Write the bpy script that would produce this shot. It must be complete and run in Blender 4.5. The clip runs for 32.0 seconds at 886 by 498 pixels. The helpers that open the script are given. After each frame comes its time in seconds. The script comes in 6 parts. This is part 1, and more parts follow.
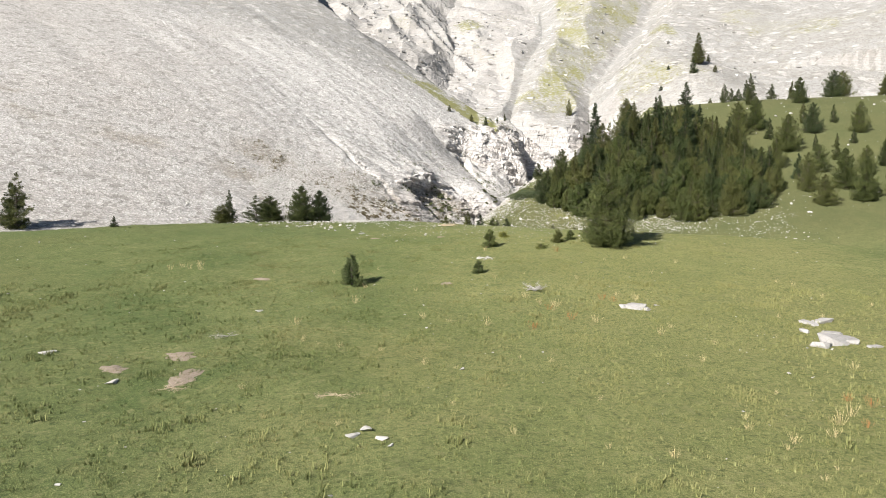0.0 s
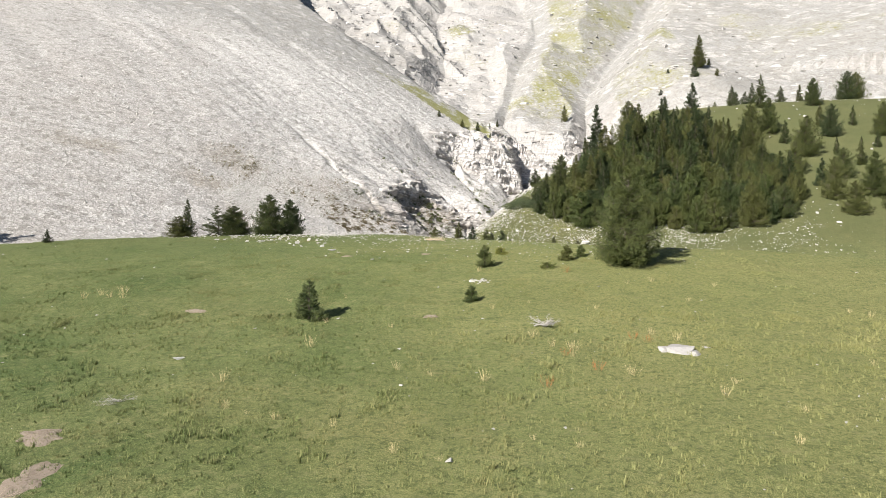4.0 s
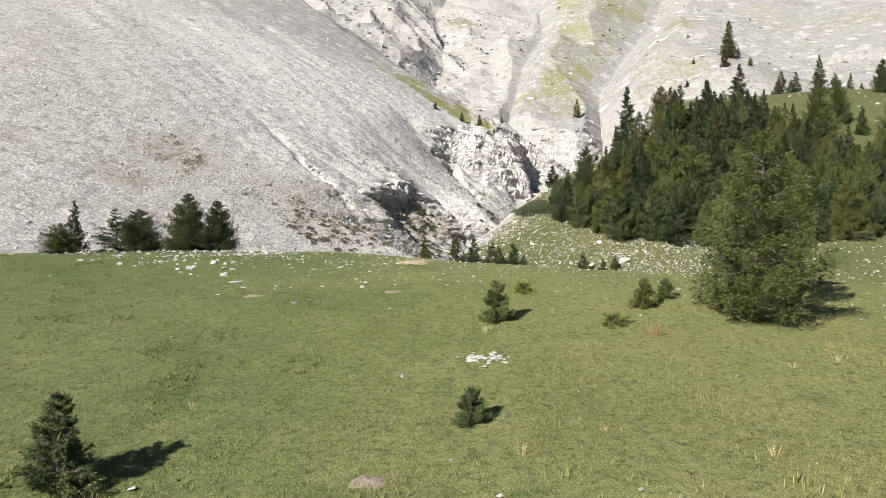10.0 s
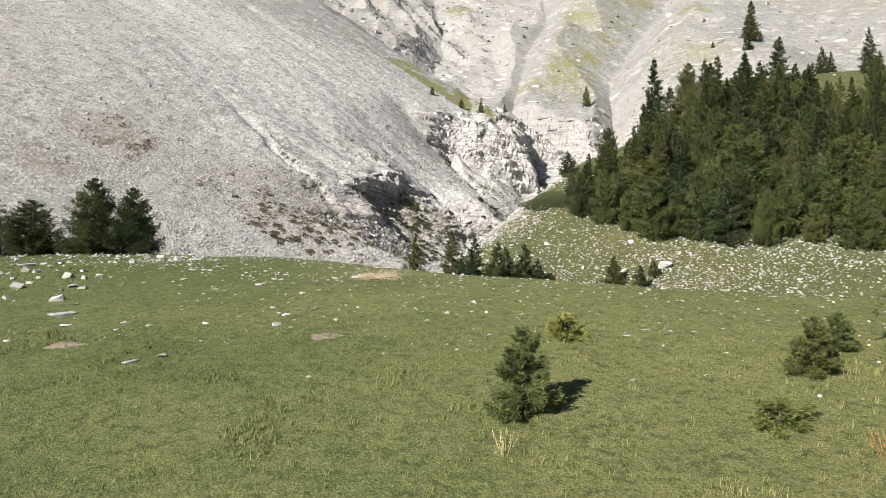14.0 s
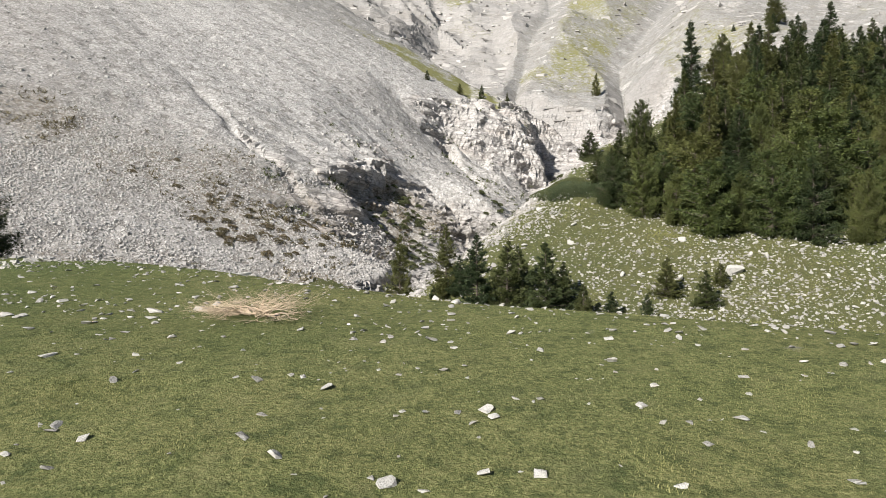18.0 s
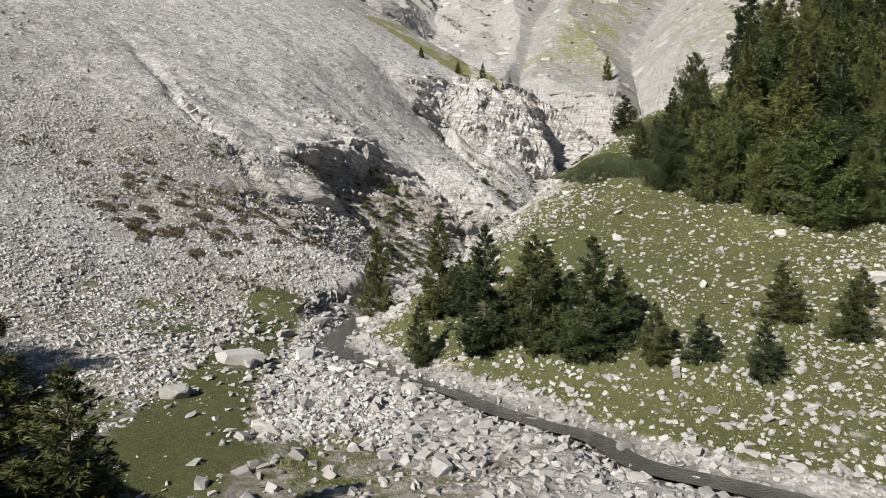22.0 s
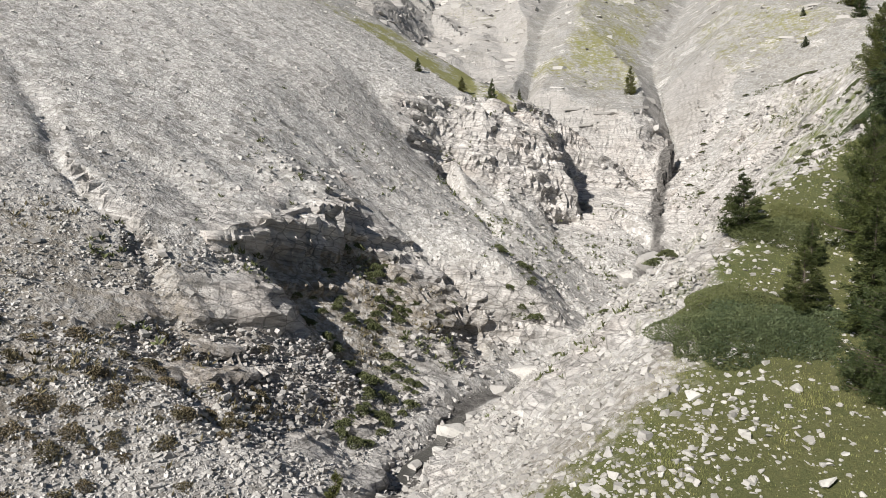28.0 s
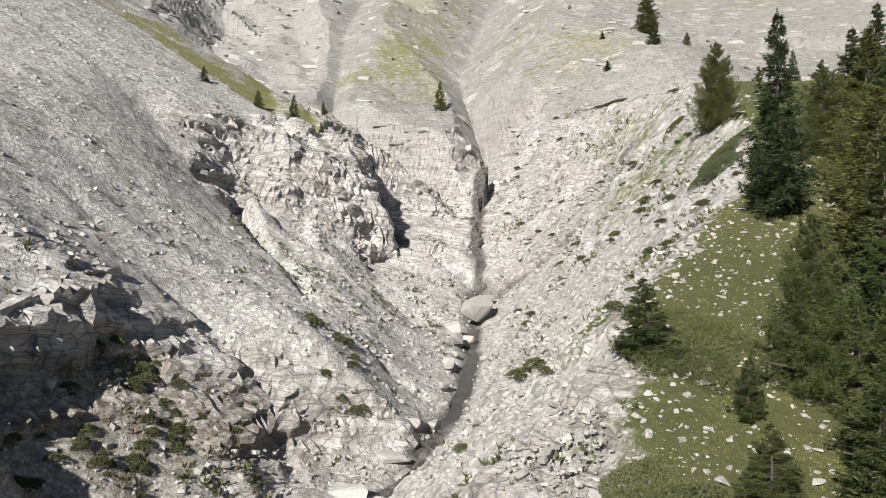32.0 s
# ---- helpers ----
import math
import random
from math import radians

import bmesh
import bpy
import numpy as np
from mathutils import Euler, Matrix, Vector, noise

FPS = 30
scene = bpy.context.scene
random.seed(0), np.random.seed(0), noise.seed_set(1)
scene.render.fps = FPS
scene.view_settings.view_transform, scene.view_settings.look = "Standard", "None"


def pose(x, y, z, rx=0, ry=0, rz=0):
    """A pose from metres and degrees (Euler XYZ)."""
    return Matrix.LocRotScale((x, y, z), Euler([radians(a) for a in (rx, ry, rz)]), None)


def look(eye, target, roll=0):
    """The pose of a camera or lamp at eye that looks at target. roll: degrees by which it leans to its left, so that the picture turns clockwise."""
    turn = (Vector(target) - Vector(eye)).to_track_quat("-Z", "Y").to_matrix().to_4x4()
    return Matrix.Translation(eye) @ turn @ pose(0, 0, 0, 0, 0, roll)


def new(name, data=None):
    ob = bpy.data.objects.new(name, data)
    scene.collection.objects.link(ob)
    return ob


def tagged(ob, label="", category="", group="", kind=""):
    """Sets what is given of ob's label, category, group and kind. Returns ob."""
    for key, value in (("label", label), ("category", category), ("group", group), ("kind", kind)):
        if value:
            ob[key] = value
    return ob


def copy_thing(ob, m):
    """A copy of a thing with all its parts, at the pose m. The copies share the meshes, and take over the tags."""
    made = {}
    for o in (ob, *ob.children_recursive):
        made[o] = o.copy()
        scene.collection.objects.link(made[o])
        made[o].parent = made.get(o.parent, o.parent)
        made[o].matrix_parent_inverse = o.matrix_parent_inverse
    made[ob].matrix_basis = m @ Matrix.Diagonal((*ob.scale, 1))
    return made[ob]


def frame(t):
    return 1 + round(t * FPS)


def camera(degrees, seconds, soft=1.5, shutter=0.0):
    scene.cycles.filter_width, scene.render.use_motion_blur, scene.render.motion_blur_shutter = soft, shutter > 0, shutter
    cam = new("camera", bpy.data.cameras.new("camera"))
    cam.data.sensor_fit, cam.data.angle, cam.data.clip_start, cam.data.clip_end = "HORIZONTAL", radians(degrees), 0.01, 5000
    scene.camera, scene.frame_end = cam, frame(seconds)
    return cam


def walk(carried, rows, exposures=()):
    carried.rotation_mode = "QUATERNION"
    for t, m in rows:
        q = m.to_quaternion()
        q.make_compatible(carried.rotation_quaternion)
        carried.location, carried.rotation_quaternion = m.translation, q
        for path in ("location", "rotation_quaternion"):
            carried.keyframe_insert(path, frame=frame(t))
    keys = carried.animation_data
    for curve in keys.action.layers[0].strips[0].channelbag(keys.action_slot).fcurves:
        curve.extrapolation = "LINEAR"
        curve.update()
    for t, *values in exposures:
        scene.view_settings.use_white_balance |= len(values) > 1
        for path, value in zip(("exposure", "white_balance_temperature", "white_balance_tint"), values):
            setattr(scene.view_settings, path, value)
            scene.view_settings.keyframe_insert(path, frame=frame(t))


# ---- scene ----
cam = camera(63.5, 32.0, soft=0.8)
PATH = [
    (0, (1.872, 0.677, -0.63), (1.819, 2.672, -0.749), 0.1),
    (0.5, (1.866, 1.41, -0.62), (1.838, 3.407, -0.735), 0.05),
    (1, (1.861, 2.21, -0.611), (1.835, 4.207, -0.721), 0.0),
    (2, (1.912, 4.269, -0.624), (1.884, 6.266, -0.728), -0.0),
    (3, (1.963, 6.727, -0.59), (1.934, 8.724, -0.687), -0.1),
    (3.5, (2.001, 8.153, -0.587), (1.971, 10.151, -0.681), -0.1),
    (5.5, (2.095, 14.716, -0.555), (2.066, 16.714, -0.634), -0.0),
    (6, (2.144, 16.525, -0.554), (2.114, 18.523, -0.63), -0.0),
    (7, (2.211, 20.14, -0.535), (2.18, 22.138, -0.606), 0.1),
    (8, (2.307, 23.327, -0.491), (2.274, 25.325, -0.562), 0.1),
    (9, (2.426, 26.238, -0.443), (2.393, 28.236, -0.515), 0.1),
    (10, (2.515, 29.209, -0.458), (2.483, 31.207, -0.529), 0.1),
    (11, (2.593, 32.351, -0.525), (2.562, 34.349, -0.595), 0.2),
    (12, (2.704, 35.465, -0.579), (2.67, 37.463, -0.648), 0.0),
    (13, (2.755, 38.296, -0.617), (2.721, 40.294, -0.689), 0.1),
    (14, (2.846, 41.159, -0.698), (2.811, 43.158, -0.772), 0.0),
    (14.5, (2.885, 42.687, -0.713), (2.851, 44.685, -0.786), 0.1),
    (16.5, (2.934, 48.703, -1.063), (2.899, 50.702, -1.128), -0.3),
    (17, (2.981, 50.175, -1.121), (2.946, 52.174, -1.187), -0.3),
    (18, (3.049, 53.077, -1.266), (3.015, 55.075, -1.331), -0.2),
    (19, (3.096, 55.945, -1.393), (3.064, 57.943, -1.458), -0.0),
    (20, (2.971, 58.996, -1.511), (2.945, 60.994, -1.576), 0.0),
    (20.5, (3.017, 60.57, -1.624), (2.989, 62.568, -1.687), -0.0),
    (21, (3.015, 62.001, -1.666), (2.988, 64.0, -1.729), -0.1),
    (22, (3.064, 64.749, -1.726), (3.037, 66.747, -1.792), -0.1),
    (23, (3.043, 67.354, -1.801), (3.015, 69.352, -1.869), -0.1),
    (24, (2.995, 69.878, -1.812), (2.968, 71.877, -1.883), -0.2),
    (24.5, (2.941, 71.133, -1.44), (2.914, 73.132, -1.512), -0.2),
    (25, (2.888, 72.438, -0.806), (2.861, 74.436, -0.879), -0.2),
    (25.5, (2.82, 73.725, -0.112), (2.793, 75.723, -0.186), -0.1),
    (27.5, (2.194, 78.93, 3.215), (2.188, 80.929, 3.134), 0.4),
    (28, (2.2, 80.175, 3.965), (2.192, 82.174, 3.884), 0.4),
    (28.5, (2.203, 81.425, 4.692), (2.24, 83.423, 4.61), 0.4),
    (29, (2.156, 82.688, 5.285), (2.256, 84.684, 5.205), 0.3),
    (29.5, (2.165, 83.942, 5.787), (2.33, 85.933, 5.707), 0.2),
    (30, (2.201, 85.149, 6.254), (2.446, 87.132, 6.173), 0.1),
    (30.5, (2.284, 86.284, 6.667), (2.634, 88.252, 6.588), 0.0),
    (31, (2.313, 87.192, 7.086), (2.789, 89.132, 7.006), -0.1),
    (31.5, (2.267, 87.978, 7.37), (2.805, 89.903, 7.289), -0.2),
    (32, (2.322, 88.721, 7.364), (2.858, 90.646, 7.281), -0.1),
]
walk(cam, [(t, look(eye, target, roll)) for t, eye, target, roll in PATH],
     exposures=[(0, 1.22), (8, 1.15), (10, 1.08), (14, 0.95), (18, 0.82), (20, 0.78), (22, 0.59), (25, 0.54), (28, 0.66), (30, 0.78), (31, 0.76), (32, 0.66)])


# ---- light ----
world = bpy.data.worlds.new("sky")
scene.world = world
world.use_nodes = True
sky = world.node_tree.nodes.new("ShaderNodeTexSky")
sky.sky_type, sky.sun_disc = "NISHITA", False
SUN_WAY = Vector((0.62, 0.73, -0.60)).normalized()      # the way that the light goes
sky.sun_elevation = math.asin(-SUN_WAY.z)
sky.sun_rotation = math.atan2(-SUN_WAY.x, -SUN_WAY.y)
sky.altitude = 2000
background = world.node_tree.nodes["Background"]
background.inputs["Strength"].default_value = 0.040
world.node_tree.links.new(sky.outputs["Color"], background.inputs["Color"])
sun = new("sun", bpy.data.lights.new("sun", "SUN"))
sun.data.energy, sun.data.angle, sun.data.color = 5.0, radians(0.6), (1.0, 0.96, 0.91)
sun.matrix_world = look((0, 0, 80), Vector((0, 0, 80)) + SUN_WAY)


# ---- materials ----
class Nodes:
    """Short words for building a node material."""

    def __init__(self, name, roughness=0.9, spec=0.2):
        self.mat = bpy.data.materials.new(name)
        self.mat.use_nodes = True
        self.tree = self.mat.node_tree
        self.shader = self.tree.nodes["Principled BSDF"]
        self.shader.inputs["Roughness"].default_value = roughness
        self.shader.inputs["Specular IOR Level"].default_value = spec
        self.place = self.add("ShaderNodeNewGeometry").outputs["Position"]

    def add(self, kind, **fields):
        node = self.tree.nodes.new(kind)
        for key, value in fields.items():
            if key == "operation":
                node.operation = value
            elif key == "data_type":
                node.data_type = value
            elif key == "feature":
                node.feature = value
            elif key == "blend_type":
                node.blend_type = value
            elif key == "attribute_name":
                node.attribute_name = value
        return node

    def put(self, socket, value):
        if isinstance(value, bpy.types.NodeSocket):
            self.tree.links.new(value, socket)
        else:
            socket.default_value = value

    def noise(self, scale, detail=4.0, rough_=0.55, at=None, distort=0.0):
        n = self.add("ShaderNodeTexNoise")
        self.put(n.inputs["Vector"], at or self.place)
        n.inputs["Scale"].default_value, n.inputs["Detail"].default_value = scale, detail
        n.inputs["Roughness"].default_value, n.inputs["Distortion"].default_value = rough_, distort
        return n.outputs["Fac"]

    def cells(self, scale, feature="F1", out="Distance", at=None):
        n = self.add("ShaderNodeTexVoronoi", feature=feature)
        self.put(n.inputs["Vector"], at or self.place)
        n.inputs["Scale"].default_value = scale
        return n.outputs[out]

    def stretch(self, x, y, z):
        n = self.add("ShaderNodeMapping")
        self.put(n.inputs["Vector"], self.place)
        n.inputs["Scale"].default_value = (x, y, z)
        return n.outputs["Vector"]

    def tilted(self, turn, x, y, z):
        """Places in beds that dip by the given turns."""
        n = self.add("ShaderNodeMapping")
        dip = self.add("ShaderNodeVectorRotate")
        dip.rotation_type = "EULER_XYZ"
        dip.inputs["Rotation"].default_value = turn
        self.put(dip.inputs["Vector"], self.place)
        self.put(n.inputs["Vector"], dip.outputs["Vector"])
        n.inputs["Scale"].default_value = (x, y, z)
        return n.outputs["Vector"]

    def slanted(self, degrees, x, y, z):
        n = self.add("ShaderNodeMapping")
        turn = self.add("ShaderNodeVectorRotate")
        turn.rotation_type = "Z_AXIS"
        turn.inputs["Angle"].default_value = radians(degrees)
        self.put(turn.inputs["Vector"], self.place)
        self.put(n.inputs["Vector"], turn.outputs["Vector"])
        n.inputs["Scale"].default_value = (x, y, z)
        return n.outputs["Vector"]

    def math(self, op, a, b=0.0):
        n = self.add("ShaderNodeMath", operation=op)
        self.put(n.inputs[0], a)
        self.put(n.inputs[1], b)
        return n.outputs[0]

    def span(self, value, a, b, c=0.0, d=1.0):
        n = self.add("ShaderNodeMapRange")
        n.clamp = True
        for socket, v in zip(n.inputs[:5], (value, a, b, c, d)):
            self.put(socket, v)
        return n.outputs[0]

    def mix(self, fac, a, b, kind="MIX"):
        n = self.add("ShaderNodeMix", data_type="RGBA", blend_type=kind)
        colours = [s for s in n.inputs if s.type == "RGBA"]
        self.put(n.inputs[0], fac)
        for socket, v in zip(colours, (a, b)):
            self.put(socket, v if isinstance(v, bpy.types.NodeSocket) else (*v, 1.0))
        return [s for s in n.outputs if s.type == "RGBA"][0]

    def bump(self, height, strength, distance):
        n = self.add("ShaderNodeBump")
        n.inputs["Strength"].default_value, n.inputs["Distance"].default_value = strength, distance
        self.put(n.inputs["Height"], height)
        self.put(self.shader.inputs["Normal"], n.outputs["Normal"])

    def done(self, colour):
        self.put(self.shader.inputs["Base Color"], colour if isinstance(colour, bpy.types.NodeSocket) else (*colour, 1.0))
        return self.mat

    def attribute(self, name, out="Color"):
        return self.add("ShaderNodeAttribute", attribute_name=name).outputs[out]

    def parts_of(self, colour):
        n = self.add("ShaderNodeSeparateColor")
        self.put(n.inputs[0], colour)
        return n.outputs[0], n.outputs[1], n.outputs[2]

    def parts_of_place(self):
        n = self.add("ShaderNodeSeparateXYZ")
        self.put(n.inputs[0], self.place)
        return n.outputs[0], n.outputs[1], n.outputs[2]

    def own_random(self):
        return self.add("ShaderNodeObjectInfo").outputs["Random"]

    def island(self):
        return self.add("ShaderNodeNewGeometry").outputs["Random Per Island"]


def ground_material():
    n = Nodes("mountain_ground", 0.95, 0.1)
    grass, rock, scrub = n.parts_of(n.attribute("cover"))
    damp = n.attribute("cover", "Alpha")
    # rubble
    broad, mid, fine = n.noise(0.09, 5), n.noise(0.7, 5), n.noise(5.0, 4)
    stones, tint = n.cells(3.2), n.cells(3.2, out="Color")
    grit = n.cells(9.0)
    rubble = n.mix(n.span(broad, 0.3, 0.7), (0.45, 0.436, 0.414), (0.55, 0.535, 0.51))
    rubble = n.mix(n.span(mid, 0.4, 0.75, 0.0, 0.35), rubble, (0.46, 0.44, 0.41))
    shade, _, _ = n.parts_of(tint)
    rubble = n.mix(n.span(shade, 0.0, 0.8, 0.4, 0.0), rubble, (0.30, 0.287, 0.265))
    coarse, _, _ = n.parts_of(n.cells(1.1, out="Color"))
    rubble = n.mix(n.span(coarse, 0.66, 1.0, 0.0, 0.4), rubble, (0.25, 0.236, 0.216))
    rubble = n.mix(n.span(coarse, 0.0, 0.25, 0.4, 0.0), rubble, (0.62, 0.60, 0.572))
    rubble = n.mix(n.span(n.noise(0.035, 4, 0.6), 0.5, 0.66, 0.0, 0.35), rubble, (0.36, 0.32, 0.28))
    streak = n.noise(1.0, 5, 0.6, n.slanted(-136.5, 0.05, 0.55, 0.05), 0.5)
    rubble = n.mix(n.span(streak, 0.45, 0.7, 0.0, 0.25), rubble, (0.33, 0.31, 0.29))
    rubble = n.mix(n.span(n.cells(0.55), 0.6, 1.0, 0.0, 0.3), rubble, (0.22, 0.205, 0.185))
    # paler fan beyond the runnel, darker and browner scree this side of it
    east, north, _ = n.parts_of_place()
    fan = n.math("ADD", n.math("ADD", n.math("MULTIPLY", east, 0.74), n.math("MULTIPLY", north, 0.67)), n.span(n.noise(0.12, 4, 0.6), 0.0, 1.0, -9.0, 9.0))
    rubble = n.mix(n.span(fan, 58.0, 72.0, 0.0, 0.45), rubble, (0.61, 0.592, 0.56))
    rubble = n.mix(n.span(n.math("SUBTRACT", 60.0, fan), 0.0, 10.0, 0.0, 0.22), rubble, (0.30, 0.272, 0.242))
    # darker grey rubble at the back of the cirque
    far_back = n.span(north, 156.0, 172.0)
    rubble = n.mix(n.math("MULTIPLY", far_back, 0.82), rubble, (0.28, 0.278, 0.266))
    big, other, _ = n.parts_of(n.cells(0.5, out="Color"))
    rubble = n.mix(n.math("MULTIPLY", far_back, n.span(big, 0.6, 1.0, 0.0, 0.5)), rubble, (0.24, 0.225, 0.20))
    rubble = n.mix(n.math("MULTIPLY", far_back, n.span(other, 0.75, 1.0, 0.0, 0.6)), rubble, (0.66, 0.635, 0.60))
    rubble = n.mix(n.math("MULTIPLY", far_back, n.span(n.noise(0.9, 6, 0.75), 0.54, 0.62, 0.0, 0.5)), rubble, (0.19, 0.178, 0.125))
    # shade in the gaps between stones, put into the colour
    rubble = n.mix(n.span(stones, 0.36, 0.50, 0.0, 0.4), rubble, (0.13, 0.12, 0.11))
    speck, hue, _ = n.parts_of(n.cells(6.5, out="Color"))
    rubble = n.mix(n.span(speck, 0.78, 0.92, 0.0, 0.55), rubble, (0.15, 0.138, 0.122))
    rubble = n.mix(n.span(hue, 0.0, 0.3, 0.4, 0.0), rubble, (0.42, 0.39, 0.345))
    blot, _, _ = n.parts_of(n.cells(1.7, out="Color"))
    rubble = n.mix(n.span(blot, 0.82, 0.92, 0.0, 0.6), rubble, (0.17, 0.158, 0.14))
    rubble = n.mix(n.span(grit, 0.06, 0.12, 0.35, 0.0), rubble, (0.55, 0.53, 0.5))
    # bedded limestone
    beds = n.noise(1.0, 7, 0.7, n.tilted((0.10, -0.16, 0.0), 0.3, 0.3, 2.6), 1.3)
    cracks = n.cells(0.9, "DISTANCE_TO_EDGE", at=n.stretch(1.0, 1.0, 1.7))
    stone = n.mix(n.span(beds, 0.36, 0.6), (0.32, 0.303, 0.283), (0.60, 0.57, 0.535))
    thick = n.noise(1.0, 6, 0.65, n.tilted((0.12, -0.2, 0.3), 0.12, 0.12, 0.8), 1.6)
    stone = n.mix(n.span(thick, 0.52, 0.64, 0.0, 0.35), stone, (0.22, 0.208, 0.192))
    stone = n.mix(n.span(n.noise(0.25, 3), 0.5, 0.72, 0.0, 0.35), stone, (0.50, 0.42, 0.36))
    stone = n.mix(n.span(n.noise(0.5, 6, 0.7), 0.5, 0.66, 0.0, 0.35), stone, (0.26, 0.242, 0.222))
    seams = n.noise(1.0, 5, 0.65, n.tilted((0.10, -0.16, 0.0), 0.5, 0.5, 6.0), 0.8)
    stone = n.mix(n.span(seams, 0.55, 0.64, 0.0, 0.6), stone, (0.13, 0.122, 0.112))
    stone = n.mix(n.span(cracks, 0.0, 0.06, 0.6, 0.0), stone, (0.09, 0.085, 0.08))
    stone = n.mix(n.span(north, 168.0, 182.0, 0.0, 0.65), stone, (0.26, 0.25, 0.235))
    colour = n.mix(n.span(n.math("ADD", rock, n.math("MULTIPLY", n.math("SUBTRACT", mid, 0.5), 0.7)), 0.35, 0.6), rubble, stone)
    # dry scrub and low plants between the stones
    tufts = n.span(n.noise(2.6, 5, 0.7), 0.43, 0.57)
    brown = n.mix(n.noise(0.8, 3), (0.11, 0.085, 0.05), (0.18, 0.14, 0.08))
    colour = n.mix(n.math("MULTIPLY", scrub, n.span(tufts, 0, 1, 0.22, 0.85)), colour, brown)
    # turf
    patch = n.noise(0.16, 5, 0.6)
    blade = n.noise(26.0, 5, 0.75)
    turf = n.mix(n.span(patch, 0.36, 0.64), (0.084, 0.122, 0.040), (0.20, 0.206, 0.084))
    turf = n.mix(n.span(n.noise(0.33, 6, 0.68), 0.50, 0.64, 0.0, 0.5), turf, (0.075, 0.108, 0.036))
    turf = n.mix(n.span(n.noise(0.06, 4, 0.6), 0.5, 0.66, 0.0, 0.6), turf, (0.17, 0.152, 0.062))
    turf = n.mix(n.span(n.noise(0.55, 6, 0.7), 0.5, 0.70, 0.0, 0.6), turf, (0.205, 0.185, 0.082))
    turf = n.mix(n.span(n.noise(1.9, 5, 0.7), 0.53, 0.64, 0.0, 0.8), turf, (0.056, 0.084, 0.028))
    turf = n.mix(n.math("MULTIPLY", n.math("MULTIPLY", n.span(north, 70.0, 84.0, 1.0, 0.0), n.span(east, 24.0, 36.0, 1.0, 0.0)), n.span(east, -9.0, 12.0, 0.0, 0.62)), turf, (0.235, 0.222, 0.086))
    turf = n.mix(n.span(n.math("ADD", east, n.span(n.noise(0.12, 3), 0.0, 1.0, -6.0, 6.0)), -14.0, 2.0, 0.42, 0.0), turf, (0.066, 0.090, 0.030))
    turf = n.mix(n.span(n.noise(1.15, 5, 0.7), 0.56, 0.66, 0.0, 0.65), turf, (0.062, 0.088, 0.030))
    turf = n.mix(n.span(blade, 0.38, 0.54, 0.65, 0.0), turf, (0.046, 0.066, 0.021))
    turf = n.mix(n.span(blade, 0.53, 0.66, 0.0, 0.75), turf, (0.32, 0.308, 0.135))
    turf = n.mix(n.span(n.noise(6.0, 5, 0.75), 0.50, 0.62, 0.0, 0.75), turf, (0.05, 0.068, 0.024))
    turf = n.mix(n.span(n.noise(2.3, 4, 0.7), 0.54, 0.68, 0.0, 0.5), turf, (0.23, 0.215, 0.10))
    turf = n.mix(n.math("MULTIPLY", scrub, 0.7), turf, (0.074, 0.074, 0.034))
    turf = n.mix(n.math("MULTIPLY", n.span(north, 51.0, 59.0, 0.0, 0.2), n.span(north, 72.0, 80.0, 1.0, 0.0)), turf, (0.085, 0.108, 0.042))
    turf = n.mix(n.span(north, 130.0, 156.0, 0.0, 0.65), turf, (0.215, 0.200, 0.088))
    edge = n.math("ADD", grass, n.math("MULTIPLY", n.math("SUBTRACT", n.noise(1.3, 6, 0.7), 0.5), 1.1))
    colour = n.mix(n.span(edge, 0.38, 0.58), colour, turf)
    wet = n.mix(n.span(n.noise(2.5, 5, 0.7), 0.35, 0.65), (0.045, 0.042, 0.038), (0.17, 0.16, 0.15))
    colour = n.mix(damp, colour, wet)
    height = n.math("ADD", n.math("MULTIPLY", n.math("SUBTRACT", 1.0, stones), 0.38), n.math("ADD", n.math("MULTIPLY", grit, -0.25), n.math("MULTIPLY", fine, 0.4)))
    height = n.math("MULTIPLY", height, n.span(grass, 0.3, 0.6, 1.0, 0.12))
    height = n.math("ADD", height, n.math("MULTIPLY", n.math("MULTIPLY", beds, rock), 2.0))
    height = n.math("ADD", height, n.math("MULTIPLY", blade, 0.28))
    height = n.math("ADD", height, n.math("MULTIPLY", n.math("MULTIPLY", n.noise(4.2, 5, 0.7), grass), 0.55))
    n.bump(height, 0.9, 0.15)
    return n.done(colour)


GROUND = ground_material()



# ---- the lie of the land ----
STREAM = [(150, 6, -14), (60, 50, -9.6), (30, 66, -8.2), (14, 76.5, -7.2), (8, 80.2, -6.8), (4.4, 84.6, -6.5), (1.4, 87, -6.2), (-1.2, 91, -5.9),
          (-0.9, 97, -5.6), (0.9, 106, -5.1), (3.5, 114, -4.7), (8, 119, -4.3), (11.5, 123, -3.8), (14.5, 128.5, -2.5),
          (19.5, 140.5, -0.7), (23, 150, 1.3), (26, 161, 4.6), (29.5, 168.5, 7.6), (33, 177, 13), (35, 190, 21), (38, 206, 31), (54, 241, 50), (69, 274, 66), (92, 330, 98)]
CHUTE = [(26, 161, 4.6), (24.5, 168, 7.6), (20.5, 175.5, 12.2), (14, 187, 20.5), (21, 222, 42), (30, 257, 58), (36, 330, 95)]
